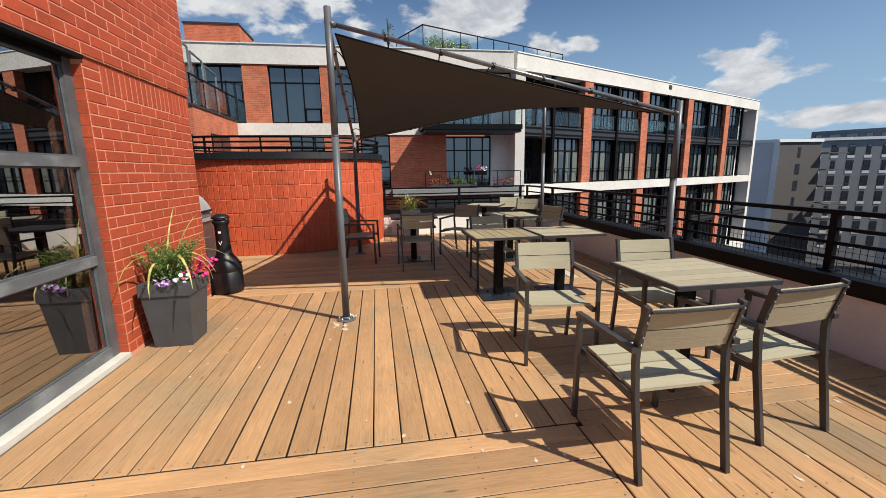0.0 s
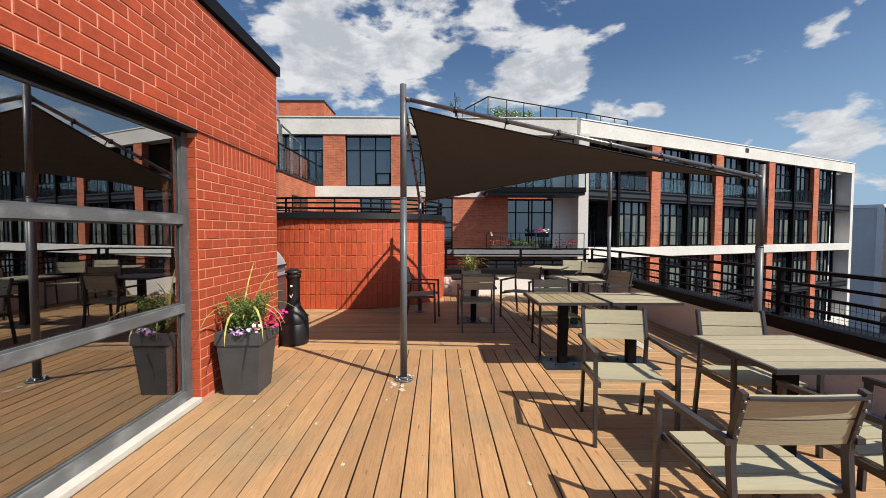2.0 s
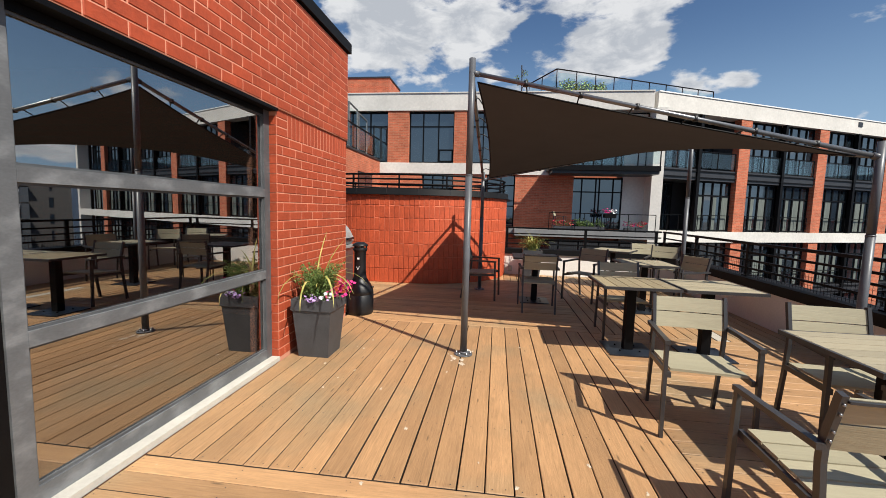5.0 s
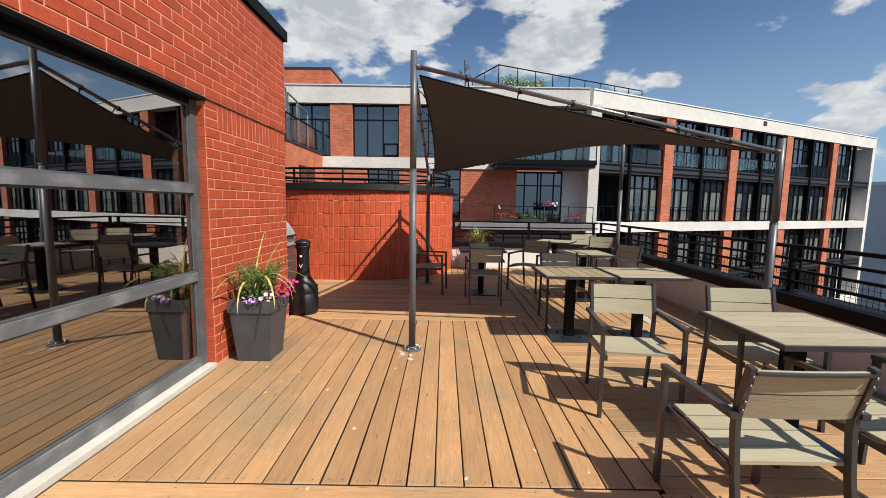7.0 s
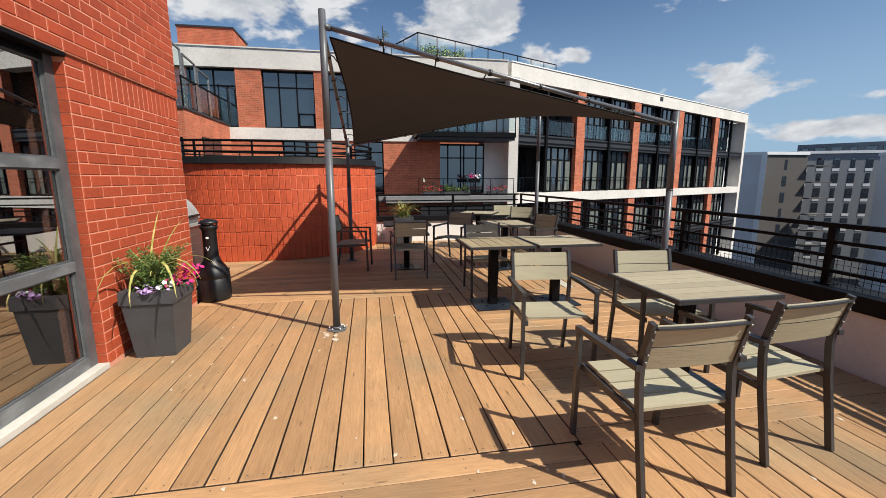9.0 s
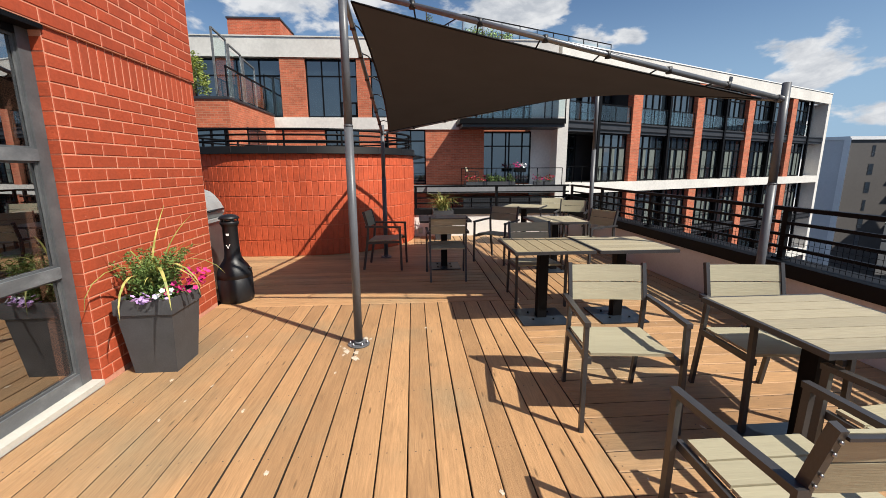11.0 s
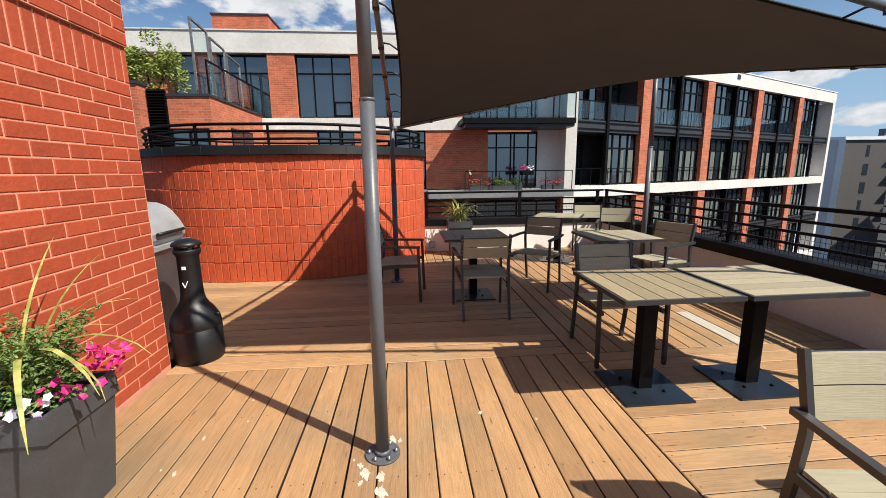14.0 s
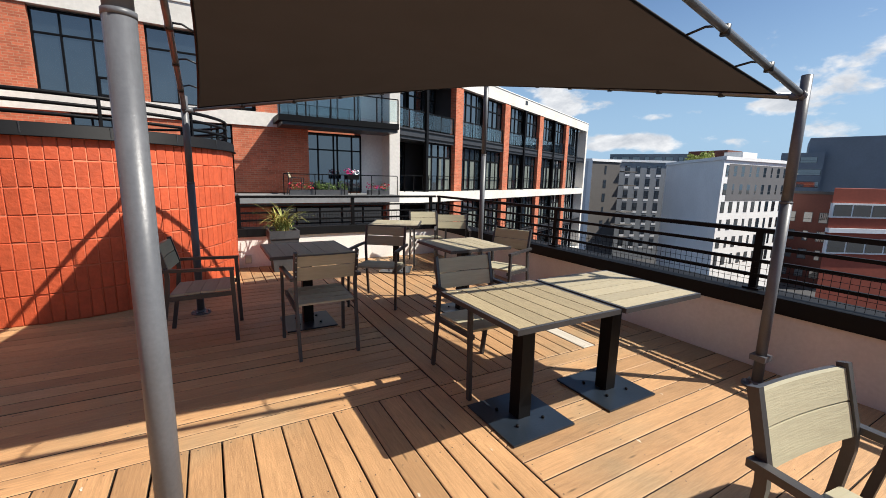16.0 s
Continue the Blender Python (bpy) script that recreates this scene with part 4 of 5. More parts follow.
# ---- apartment building round the courtyard ----
def bm_ring(bm, x0, x1, z0, z1, y0, y1, t):
    """A rectangular frame as one closed body."""
    o = [[bm.verts.new((x, y, z)) for x, z in ((x0 + d, z0 + d), (x1 - d, z0 + d), (x1 - d, z1 - d), (x0 + d, z1 - d))] for y in (y0, y1) for d in (0, t)]
    for i in range(4):
        k = (i + 1) % 4
        bm.faces.new((o[0][i], o[0][k], o[1][k], o[1][i]))
        bm.faces.new((o[2][i], o[3][i], o[3][k], o[2][k]))
        bm.faces.new((o[0][i], o[2][i], o[2][k], o[0][k]))
        bm.faces.new((o[1][i], o[1][k], o[3][k], o[3][i]))


def window(parent, x0, x1, z0, z1, y, cols, rows, t=0.055, pane_mat=None):
    """Dark framed window in the local plane y; cols and rows: fractions of the inner divisions."""
    bm = bmesh.new()
    bm_ring(bm, x0, x1, z0, z1, y - 0.05, y + 0.03, t)
    w = part("window", bm, BLACK_METAL, parent)
    for c in cols:
        x = x0 + (x1 - x0) * c
        boxes("mullion", BLACK_METAL, w, (x - t / 2, x + t / 2, y - 0.046, y + 0.03, z0 + t, z1 - t))
    for r in rows:
        z = z0 + (z1 - z0) * r
        boxes("transom", BLACK_METAL, w, (x0 + t, x1 - t, y - 0.042, y + 0.028, z - t / 2, z + t / 2))
    xs = [0.0, *cols, 1.0]
    zs = [0.0, *rows, 1.0]
    for a, b in zip(xs, xs[1:]):
        for c, d in zip(zs, zs[1:]):
            boxes("pane", pane_mat or FAR_GLASS, w, (x0 + (x1 - x0) * a + 0.01, x0 + (x1 - x0) * b - 0.01, y, y + 0.012, z0 + (z1 - z0) * c + 0.01, z0 + (z1 - z0) * d - 0.01))
    return w


LY = 20.8
west = thing("apartment_building", pose(0, LY, 0), "brick and pale concrete apartment wing with dark windows", "building")
# wall pieces around the openings, x from -16 to 7
ZR, ZF, ZB1, ZB0 = 7.21, 6.38, 3.80, 3.27
boxes("fascia", CONCRETE, west, (-16, 7.0, -0.05, 0.6, ZF, ZR))
boxes("coping", CONCRETE, west, (-16, 7.0, -0.09, 0.6, ZR, ZR + 0.05))
boxes("spandrel", CONCRETE, west, (-16, 2.4, -0.06, 0.6, ZB0, ZB1))
boxes("backing", FAR_BRICK, west, (-16, 7.0, 0.55, 9.0, -17, ZR - 0.1), label="building body")
for a, b in ((-5.76, -4.66), (-2.36, -1.74), (1.62, 2.4)):
    boxes("pier", FAR_BRICK, west, (a, b, 0.0, 0.55, ZB1, ZF))
window(west, -4.66, -2.36, ZB1 + 0.02, ZF - 0.05, 0.22, (0.31, 0.65), (0.72,))
window(west, -1.74, 1.62, ZB1 + 0.02, ZF - 0.05, 0.22, (0.25, 0.5, 0.75), (0.72,))
window(west, -9.6, -5.76, ZB1 + 0.02, ZF - 0.05, 0.22, (0.25, 0.5, 0.75), (0.72,))
for x0, x1 in ((-3.15, -2.42), (0.80, 1.56), (-7.65, -6.75)):
    boxes("vent_sash", BLACK_METAL, west, (x0, x1, 0.155, 0.215, 4.44, 4.50), (x0, x1, 0.155, 0.215, 3.88, 3.94), (x0, x0 + 0.06, 0.156, 0.214, 3.94, 4.44), (x1 - 0.06, x1, 0.156, 0.214, 3.94, 4.44), label="dark opening sash")
for span in ((-16, -3.95, 0.0, 0.55, -17, ZB0), (-3.95, -2.35, 0.0, 0.55, -17, 1.2), (-2.35, -0.65, 0.0, 0.55, -17, ZB0), (-0.65, 0.75, 0.0, 0.55, -17, 0.7), (0.75, 3.55, 0.0, 0.55, 0.7, ZB0), (0.75, 7.0, 0.0, 0.55, -17, 0.1)):
    boxes("wall", FAR_BRICK, west, span)
window(west, -3.95, -2.35, 1.2, ZB0, 0.25, (0.33, 0.66), (0.6,))
window(west, -0.65, 0.75, 0.7, ZB0, 0.25, (0.5,), (0.4, 0.8))
# recessed bay with the lower terrace and the balcony above it
window(west, 3.55, 5.95, 0.72, 3.22, 0.45, (0.2, 0.48, 0.55, 0.82), (0.72,))
boxes("side_wall", CONCRETE, west, (5.95, 7.0, 0.44, 0.55, 0.1, ZF))
boxes("column", CONCRETE, west, (6.98, 7.48, -0.45, 0.5, -17, ZF))
boxes("ledge", ROOFING, west, (0.75, 7.0, -1.5, 0.55, 0.36, 0.66), label="grey terrace slab")
window(west, 2.0, 6.8, -2.2, 0.1, -0.08, (0.2, 0.4, 0.6, 0.8), (0.7,))
boxes("ledge", ROOFING, west, (-0.65, 0.75, -0.5, 0.0, 0.36, 0.68))
boxes("balcony_slab", BLACK_METAL, west, (2.2, 6.98, -1.5, 0.2, 3.40, 3.62), label="dark steel balcony edge", bevel=0.02)
boxes("balcony_soffit", DARK_CAP, west, (2.35, 6.98, -1.35, 0.2, 3.27, 3.40))
window(west, 2.4, 6.98, 3.70, ZF - 0.05, 0.45, (0.18, 0.36, 0.55, 0.75), (0.74,))


def glass_rail(parent, x0, x1, y, z0, h, posts):
    boxes("handrail", BLACK_METAL, parent, (x0, x1, y - 0.025, y + 0.025, z0 + h - 0.04, z0 + h))
    for k in range(posts + 1):
        x = x0 + (x1 - x0) * k / posts
        boxes("baluster", BLACK_METAL, parent, (x - 0.02, x + 0.02, y - 0.02, y + 0.02, z0, z0 + h - 0.04))
        if k < posts:
            g = boxes("glass_panel", RAIL_GLASS, parent, (x + 0.04, x + (x1 - x0) / posts - 0.04, y - 0.006, y + 0.006, z0 + 0.08, z0 + h - 0.07))
            g.visible_shadow = False


def bar_rail(parent, x0, x1, y, z0, h, posts):
    boxes("handrail", BLACK_METAL, parent, (x0, x1, y - 0.02, y + 0.02, z0 + h - 0.035, z0 + h))
    for k in range(posts + 1):
        x = x0 + (x1 - x0) * k / posts
        boxes("baluster", BLACK_METAL, parent, (x - 0.014, x + 0.014, y - 0.014, y + 0.014, z0, z0 + h - 0.035))


glass_rail(west, 2.25, 6.95, -1.45, 3.62, 1.0, 5)
bar_rail(west, 2.3, 6.95, -1.4, 0.66, 0.82, 4)

# wing along the street
ANG = math.atan2(12.9, 27.6)
east = thing("apartment_building", pose(7.0, LY, 0, 0, 0, math.degrees(ANG)), "long brick and concrete apartment wing with tall black windows", "building")
END = 30.2
boxes("fascia", CONCRETE, east, (0.2, END, -0.05, 0.6, ZF + 0.05, ZR))
boxes("vent", DARK_CAP, east, (14.6, 14.95, -0.08, 0.0, 6.82, 7.08))
boxes("coping", WHITE, east, (0.2, END, -0.09, 0.6, ZR, ZR + 0.05))
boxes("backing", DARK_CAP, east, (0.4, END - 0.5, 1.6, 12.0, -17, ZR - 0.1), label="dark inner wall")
boxes("end_wall", CONCRETE, east, (END - 0.45, END, -0.04, 12.0, -17, ZF + 0.05))
boxes("roof", ROOFING, east, (0.2, END, 0.6, 12.0, ZR - 0.15, ZR - 0.05))
for z in (0.15, -6.05, -12.2):
    boxes("ledge", CONCRETE, east, (0.45, END - 0.45, -0.08, 1.6, z, z + 0.54))
for z in (3.25, -2.9, -9.0):
    boxes("floor_beam", DARK_CAP, east, (0.45, END - 0.45, 0.06, 1.6, z, z + 0.55), label="dark steel floor beam")
    for k in (0.12, 0.42):
        boxes("flange", BLACK_METAL, east, (0.45, END - 0.45, 0.01, 0.06, z + k, z + k + 0.05))
piers = [5.5, 11.45, 17.45, 23.6]
for a in piers:
    boxes("pier", FAR_BRICK, east, (a + 0.12, a + 0.88, -0.02, 0.34, -17, ZF + 0.05))
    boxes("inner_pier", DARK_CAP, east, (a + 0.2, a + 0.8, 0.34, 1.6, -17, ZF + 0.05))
starts = [0.5] + [p + 0.88 for p in piers]
stops = [p + 0.12 for p in piers] + [END - 0.45]
levels = [(0.69, 3.25), (3.80, ZF + 0.05), (-2.35, 0.15), (-5.5, -2.9)]
for bay, (a, b) in enumerate(zip(starts, stops)):
    mid = (a + b) / 2
    boxes("steel_column", BLACK_METAL, east, (mid - 0.09, mid + 0.09, -0.02, 0.16, -12, ZF + 0.05))
    for lv, (z0, z1) in enumerate(levels):
        if bay == 4:
            spans = [(a + 0.05, mid - 0.12)]
        else:
            spans = [(a + 0.05, mid - 0.12), (mid + 0.12, b - 0.05)]
        for x0, x1 in spans:
            deep = 1.45 if bay == 0 and (lv == 1 or x0 < mid - 1) else 0.27
            window(east, x0, x1, z0 + 0.01, z1 - 0.01, deep, (0.25, 0.5, 0.75), (0.72,), 0.07)
            if lv in (0, 2) and bay > 0 or (lv == 0 and x0 > mid):
                n_drawn = (bay * 3 + lv + (1 if x0 > mid else 0)) % 4
                q = (x1 - x0) / 4
                for c in range(4):
                    if c != n_drawn:
                        boxes("curtain", CURTAIN, east, (x0 + q * c + 0.10, x0 + q * (c + (0.55 if (c + bay) % 3 else 0.9)), deep - 0.012, deep - 0.004, z0 + 0.1, z1 - 0.75), label="grey-green drawn curtain")
            if lv == 1:
                glass_rail(east, x0, x1, 0.10, z0, 0.9, 2)
            elif bay != 4:
                bar_rail(east, x0 + 0.2, x1 - 0.1, 0.12, z0, 0.85, 3)
        if bay == 4:
            boxes("side_wall", FAR_PALE, east, (mid + 0.12, END - 0.45, 0.95, 1.55, z0, z1))

# low terrace block beside the left wing
block = thing("terrace_block", pose(-6.15, 16.0, 0), "low brick terrace block with a glass balustrade", "building")
boxes("wall", FAR_BRICK, block, (-6.0, 0, 0, 4.8, -17, 3.85))
boxes("coping", DARK_CAP, block, (-6.0, 0.04, -0.04, 4.8, 3.85, 3.93))
window(block, -1.25, -0.1, 0.6, 2.9, -0.02, (0.5,), (0.7,))
for k in range(26):
    bars("louvre", BLACK_METAL, block, ((-1.78, -0.1, 1.9 + 0.083 * k), (-1.28, -0.1, 1.9 + 0.083 * k), 0.02, 0.09, (0, 0.5, 1)))
boxes("louvre_backing", BLACK_METAL, block, (-1.80, -1.26, -0.05, -0.002, 1.85, 4.05), label="black louvred screen")
boxes("pier", FAR_BRICK, block, (-5.0, -1.8, -0.5, 0.0, -17, 4.12))
boxes("pier_coping", DARK_CAP, block, (-5.0, -1.76, -0.55, 0.0, 4.12, 4.2))
w2 = boxes("window", BLACK_METAL, block, (-0.02, 0.03, 1.4, 3.4, 2.05, 3.05))
boxes("pane", FAR_GLASS, w2, (0.03, 0.036, 1.46, 2.35, 2.1, 3.0), (0.03, 0.036, 2.45, 3.34, 2.1, 3.0))
for k in range(4):
    y0 = 0.1 + k * 1.17
    g = boxes("glass_panel", RAIL_GLASS, block, (-0.02, -0.008, y0, y0 + 1.1, 4.0, 4.85))
    g.visible_shadow = False
    boxes("baluster", BLACK_METAL, block, (-0.04, 0.0, y0 - 0.05, y0, 3.93, 4.9))
boxes("handrail", BLACK_METAL, block, (-0.045, 0.005, 0.05, 4.75, 4.9, 4.95))
for k, (y0, y1) in enumerate(((0.6, 1.7), (1.9, 3.0), (3.2, 4.4))):
    bars("wind_screen", FRAME_WORN, block, ((-0.6, y0, 3.93), (-0.6, y0, 6.3 - 0.2 * k), 0.06, 0.06), ((-0.6, y1, 3.93), (-0.6, y1, 6.2 - 0.2 * k), 0.06, 0.06), ((-0.6, y0, 6.3 - 0.2 * k), (-0.6, y1, 6.2 - 0.2 * k), 0.06, 0.06))
    g = boxes("glass_panel", RAIL_GLASS, block, (-0.61, -0.6, y0 + 0.05, y1 - 0.05, 4.0, 6.1 - 0.2 * k))
    g.visible_shadow = False
bush = thing("terrace_shrub", pose(-8.0, 16.4, 3.93), "leafy green shrub on the brick terrace", "shrub")
bm = bmesh.new()
for k in range(44):
    x = rng.uniform(-1.6, 1.0)
    bm_clump(bm, (x, rng.uniform(-0.45, 0.4), rng.uniform(0.0, 1.75 - 0.45 * abs(x))), 0.30, 130, 0.062, rng)
part("foliage", bm, SHRUB_LEAF, bush)["kind"] = "stuff"
tubes("stem", JOIST, bush, ([(0, 0, 0), (-0.2, 0, 1.2)], 0.03), ([(0.1, 0, 0), (0.5, 0.1, 1.0)], 0.025))

# roof: brick penthouse, glass rail and plants
pent = thing("penthouse", pose(-9.3, 28.5, 7.1), "small brick penthouse on the roof", "building")
boxes("wall", FAR_BRICK, pent, (-1.6, 1.5, 0, 3, 0, 3.3))
boxes("coping", DARK_CAP, pent, (-1.65, 1.55, -0.05, 3.05, 3.3, 3.4))
roofrail = thing("roof_railing", pose(0, 0, 7.15), "glass and steel railing round the roof terrace", "railing")
pts = [Vector((1.5, 25.2, 0)), Vector((2.73, 22.65, 0)), Vector((12.5, 27.2, 0))]
for a, b in zip(pts, pts[1:]):
    n = max(2, round((b - a).length / 1.2))
    bars("handrail", BLACK_METAL, roofrail, (a + Vector((0, 0, 1.75)), b + Vector((0, 0, 1.75)), 0.05, 0.05, (0, 0, 1)))
    for k in range(n + 1):
        p = a.lerp(b, k / n)
        bars("baluster", BLACK_METAL, roofrail, (p, p + Vector((0, 0, 1.75)), 0.04, 0.04))
    for k in range(n):
        p, q = a.lerp(b, (k + 0.06) / n), a.lerp(b, (k + 0.94) / n)
        g = bars("glass_panel", RAIL_GLASS, roofrail, (p + Vector((0, 0, 0.9)), q + Vector((0, 0, 0.9)), 1.4, 0.012, (0, 0, 1)))
        g.visible_shadow = False
roofplants = thing("roof_shrubs", pose(0, 0, 7.15), "green shrubs along the roof railing", "shrub")
bm = bmesh.new()
for k in range(26):
    x = rng.uniform(2.9, 5.6)
    bm_clump(bm, (x, 23.1 + (x - 2.7) * 0.46, rng.uniform(0.75, 1.3)), 0.28, 60, 0.08, rng)
part("foliage", bm, SHRUB_LEAF, roofplants)["kind"] = "stuff"
rooftree = thing("roof_tree", pose(0.95, 23.5, 7.1), "thin young tree on the roof", "tree")
tubes("trunk", JOIST, rooftree, ([(0, 0, 0), (0.05, 0, 1.2), (0.0, 0, 2.3)], 0.03), ([(0.04, 0, 1.0), (0.3, 0, 1.6)], 0.015), ([(0.04, 0, 1.2), (-0.25, 0, 1.8)], 0.015))
bm = bmesh.new()
for k in range(9):
    bm_clump(bm, (rng.uniform(-0.35, 0.35), rng.uniform(-0.2, 0.2), rng.uniform(1.2, 2.3)), 0.16, 14, 0.06, rng)
part("crown", bm, LEAF, rooftree)["kind"] = "stuff"

# flowers, chair and table on the neighbours' lower terrace
for k, (x, mat) in enumerate(((2.75, RED_PETAL), (3.2, RED_PETAL), (5.9, PINK), (6.4, RED_PETAL))):
    box_ = thing("flower_box", pose(x, LY - 1.2, 0.66), "flower box with red blooms on the terrace", "planter", "flower boxes on the terrace")
    boxes("pot", POT, box_, (-0.22, 0.22, -0.1, 0.1, 0, 0.2))
    bm = bmesh.new()
    bm_clump(bm, (0, 0, 0.3), 0.2, 70, 0.035, rng)
    part("foliage", bm, LEAF, box_)["kind"] = "stuff"
    bm = bmesh.new()
    for _ in range(26):
        bm_flower(bm, (rng.uniform(-0.24, 0.24), rng.uniform(-0.14, 0.1), rng.uniform(0.25, 0.48)), 0.045, rng)
    part("bloom", bm, mat, box_)["kind"] = "stuff"
copy_thing(first, pose(2.85, LY - 0.72, 0.66, 0, 0, -110))
herb = thing("herb_box", pose(4.1, LY - 1.2, 0.66), "long box of green herbs on the terrace", "planter")
boxes("pot", POT, herb, (-0.7, 0.7, -0.12, 0.12, 0, 0.2))
bm = bmesh.new()
for k in range(16):
    bm_clump(bm, (rng.uniform(-0.65, 0.65), 0, rng.uniform(0.25, 0.42)), 0.16, 45, 0.04, rng)
part("foliage", bm, LEAF, herb)["kind"] = "stuff"
high = thing("flower_stand", pose(5.1, LY - 0.9, 0.66), "tall stand with pink and white flowers", "planter")
tubes("leg", BLACK_METAL, high, ([(-0.2, 0, 0), (-0.2, 0, 0.62)], 0.015), ([(0.2, 0, 0), (0.2, 0, 0.62)], 0.015), ([(0, 0.2, 0), (0, 0.2, 0.62)], 0.015))
boxes("pot", BLACK_METAL, high, (-0.25, 0.25, -0.2, 0.2, 0.62, 0.8))
bm = bmesh.new()
for _ in range(30):
    bm_flower(bm, (rng.uniform(-0.3, 0.1), rng.uniform(-0.2, 0.2), rng.uniform(0.8, 1.05)), 0.05, rng)
part("bloom", bm, PINK, high)["kind"] = "stuff"
bm = bmesh.new()
for _ in range(16):
    bm_flower(bm, (rng.uniform(0.05, 0.3), rng.uniform(-0.2, 0.2), rng.uniform(0.8, 1.0)), 0.05, rng)
part("white_bloom", bm, WHITE, high)["kind"] = "stuff"

# ---- distant buildings ----
def far_prism(name_label, plan, top, mat, faces=(), rim=None, panel=None):
    '''A block on a plan of corner points; faces: (edge, columns, floors, first, storey, width, height) of windows.'''
    t = thing("far_building", pose(plan[0][0], plan[0][1], 0), name_label, "building")
    o = Vector((plan[0][0], plan[0][1]))
    rel = [Vector(p) - o for p in plan]
    bm = bmesh.new()
    a = [bm.verts.new((p.x, p.y, -17)) for p in rel]
    b = [bm.verts.new((p.x, p.y, top)) for p in rel]
    for i in range(len(rel)):
        k = (i + 1) % len(rel)
        bm.faces.new((a[i], a[k], b[k], b[i]))
    bm.faces.new(b)
    part("wall", bm, mat, t)
    if rim is not None:
        for p, q in zip(rel, rel[1:]):
            bars("parapet", rim, t, (p.to_3d() + Vector((0, 0, top + 0.1)), q.to_3d() + Vector((0, 0, top + 0.1)), 0.5, 0.5, (0, 0, 1)))
    for edge, cols, floors, first, storey, ww, hh in faces:
        p, q = rel[edge], rel[edge + 1]
        d = q - p
        ang = math.degrees(math.atan2(d.y, d.x))
        for c in range(cols):
            for f in range(floors):
                w = ww * (1.0 if (c * 2 + f) % 3 else 0.62)
                z = top - first - storey * f
                at = p + d * ((c + 0.5) / cols)
                m = pose(at.x, at.y, z, 0, 0, ang)
                win = boxes("window", DARK_CAP, t, (-w / 2, w / 2, -0.03, 0.10, -hh, 0), m=m)
                boxes("pane", FAR_GLASS, win, (-w / 2 + 0.08, w / 2 - 0.08, -0.04, -0.03, -hh * 0.62, -0.08), (-w / 2 + 0.08, w / 2 - 0.08, -0.04, -0.03, -hh + 0.08, -hh * 0.66))
                if panel is not None:
                    boxes("spandrel", panel, win, (-ww / 2, ww / 2, -0.04, 0.05, -hh - 0.55, -hh - 0.03))
    return t


A = far_prism("white apartment block with charcoal upper cladding and many windows", [(84.3, 56.2), (66.9, 36.3), (88.4, 35.6), (100, 50)], 5.2, FAR_WHITE, [(1, 10, 6, 0.9, 2.75, 1.0, 1.7)], FAR_WHITE)
bars("upper_cladding", FAR_GREY, A, ((-15.9, -19.96, 1.7), (4.0, -20.61, 1.7), 5.6, 0.05, (0, 0, 1)), label="charcoal cladding over two storeys")
boxes("roof_hut", FAR_BROWN, A, (-3, 2, -13, -6, 5.2, 7.5), label="rust-brown roof hut")
planting = thing("roof_planting", pose(72.5, 41.0, 5.2), "green planting along the roof edge", "shrub")
bm = bmesh.new()
for k in range(20):
    q = rng.uniform(0, 1)
    bm_clump(bm, (7.5 * q, 8.6 * q, rng.uniform(0.5, 1.3)), 0.55, 40, 0.22, rng)
part("foliage", bm, SHRUB_LEAF, planting)["kind"] = "stuff"
boxes("roof_hut", FAR_PALE, A, (-4, 1, -16, -13, 5.2, 7.0), label="pale roof hut")
far_prism("pale grey apartment block with columns of windows", [(80.5, 70.5), (82.0, 68.0), (96.0, 61.5), (100, 75)], 6.2, FAR_MID, [(1, 6, 7, 1.0, 2.85, 1.1, 1.9)], FAR_WHITE, FAR_WHITE)
taupe = far_prism("taupe apartment block with white edge", [(66.2, 66.5), (69.3, 63.1), (77.8, 62.6), (84, 72)], 5.7, FAR_TAUPE, [(1, 1, 6, 1.0, 2.9, 0.9, 1.8)], FAR_WHITE)
bars("corner_strip", FAR_WHITE, taupe, ((3.0, -3.3, -17), (3.0, -3.3, 5.75), 0.8, 0.5, (1, -1.1, 0)), label="white corner strip")
bars("side_cladding", FAR_PALE, taupe, ((-0.03, -0.03, -5.7), (2.8, -3.13, -5.7), 22.6, 0.12, (0, 0, 1)), label="pale grey side cladding")
for f in range(6):
    bars("balcony", FAR_TAUPE, taupe, ((11.7, -4.2, 3.6 - 2.9 * f), (15.6, -4.5, 3.6 - 2.9 * f), 0.2, 1.8, (0, 0, 1)))
far_prism("blue-grey slab behind the apartments", [(114, 94), (101.2, 84.2), (114.8, 63.5), (125, 80)], 9.2, FAR_MID, [(1, 9, 1, 0.8, 3.0, 2.0, 1.6)])
far_prism("large blue-grey windowless block", [(152, 57), (131.8, 49.4), (146, 2), (170, 20)], 13.3, FAR_BLUE)
far_prism("dark glazed office strip", [(128.0, 53.5), (129.1, 51.1), (131.0, 45.8), (140, 55)], 9.6, FAR_BLUE, [(1, 1, 7, 1.0, 3.0, 5.2, 1.5)])
G = far_prism("low red brick building with window bands", [(78, 26.6), (59.1, 20.9), (76.0, 11.0), (90, 20)], 1.3, FAR_RED)
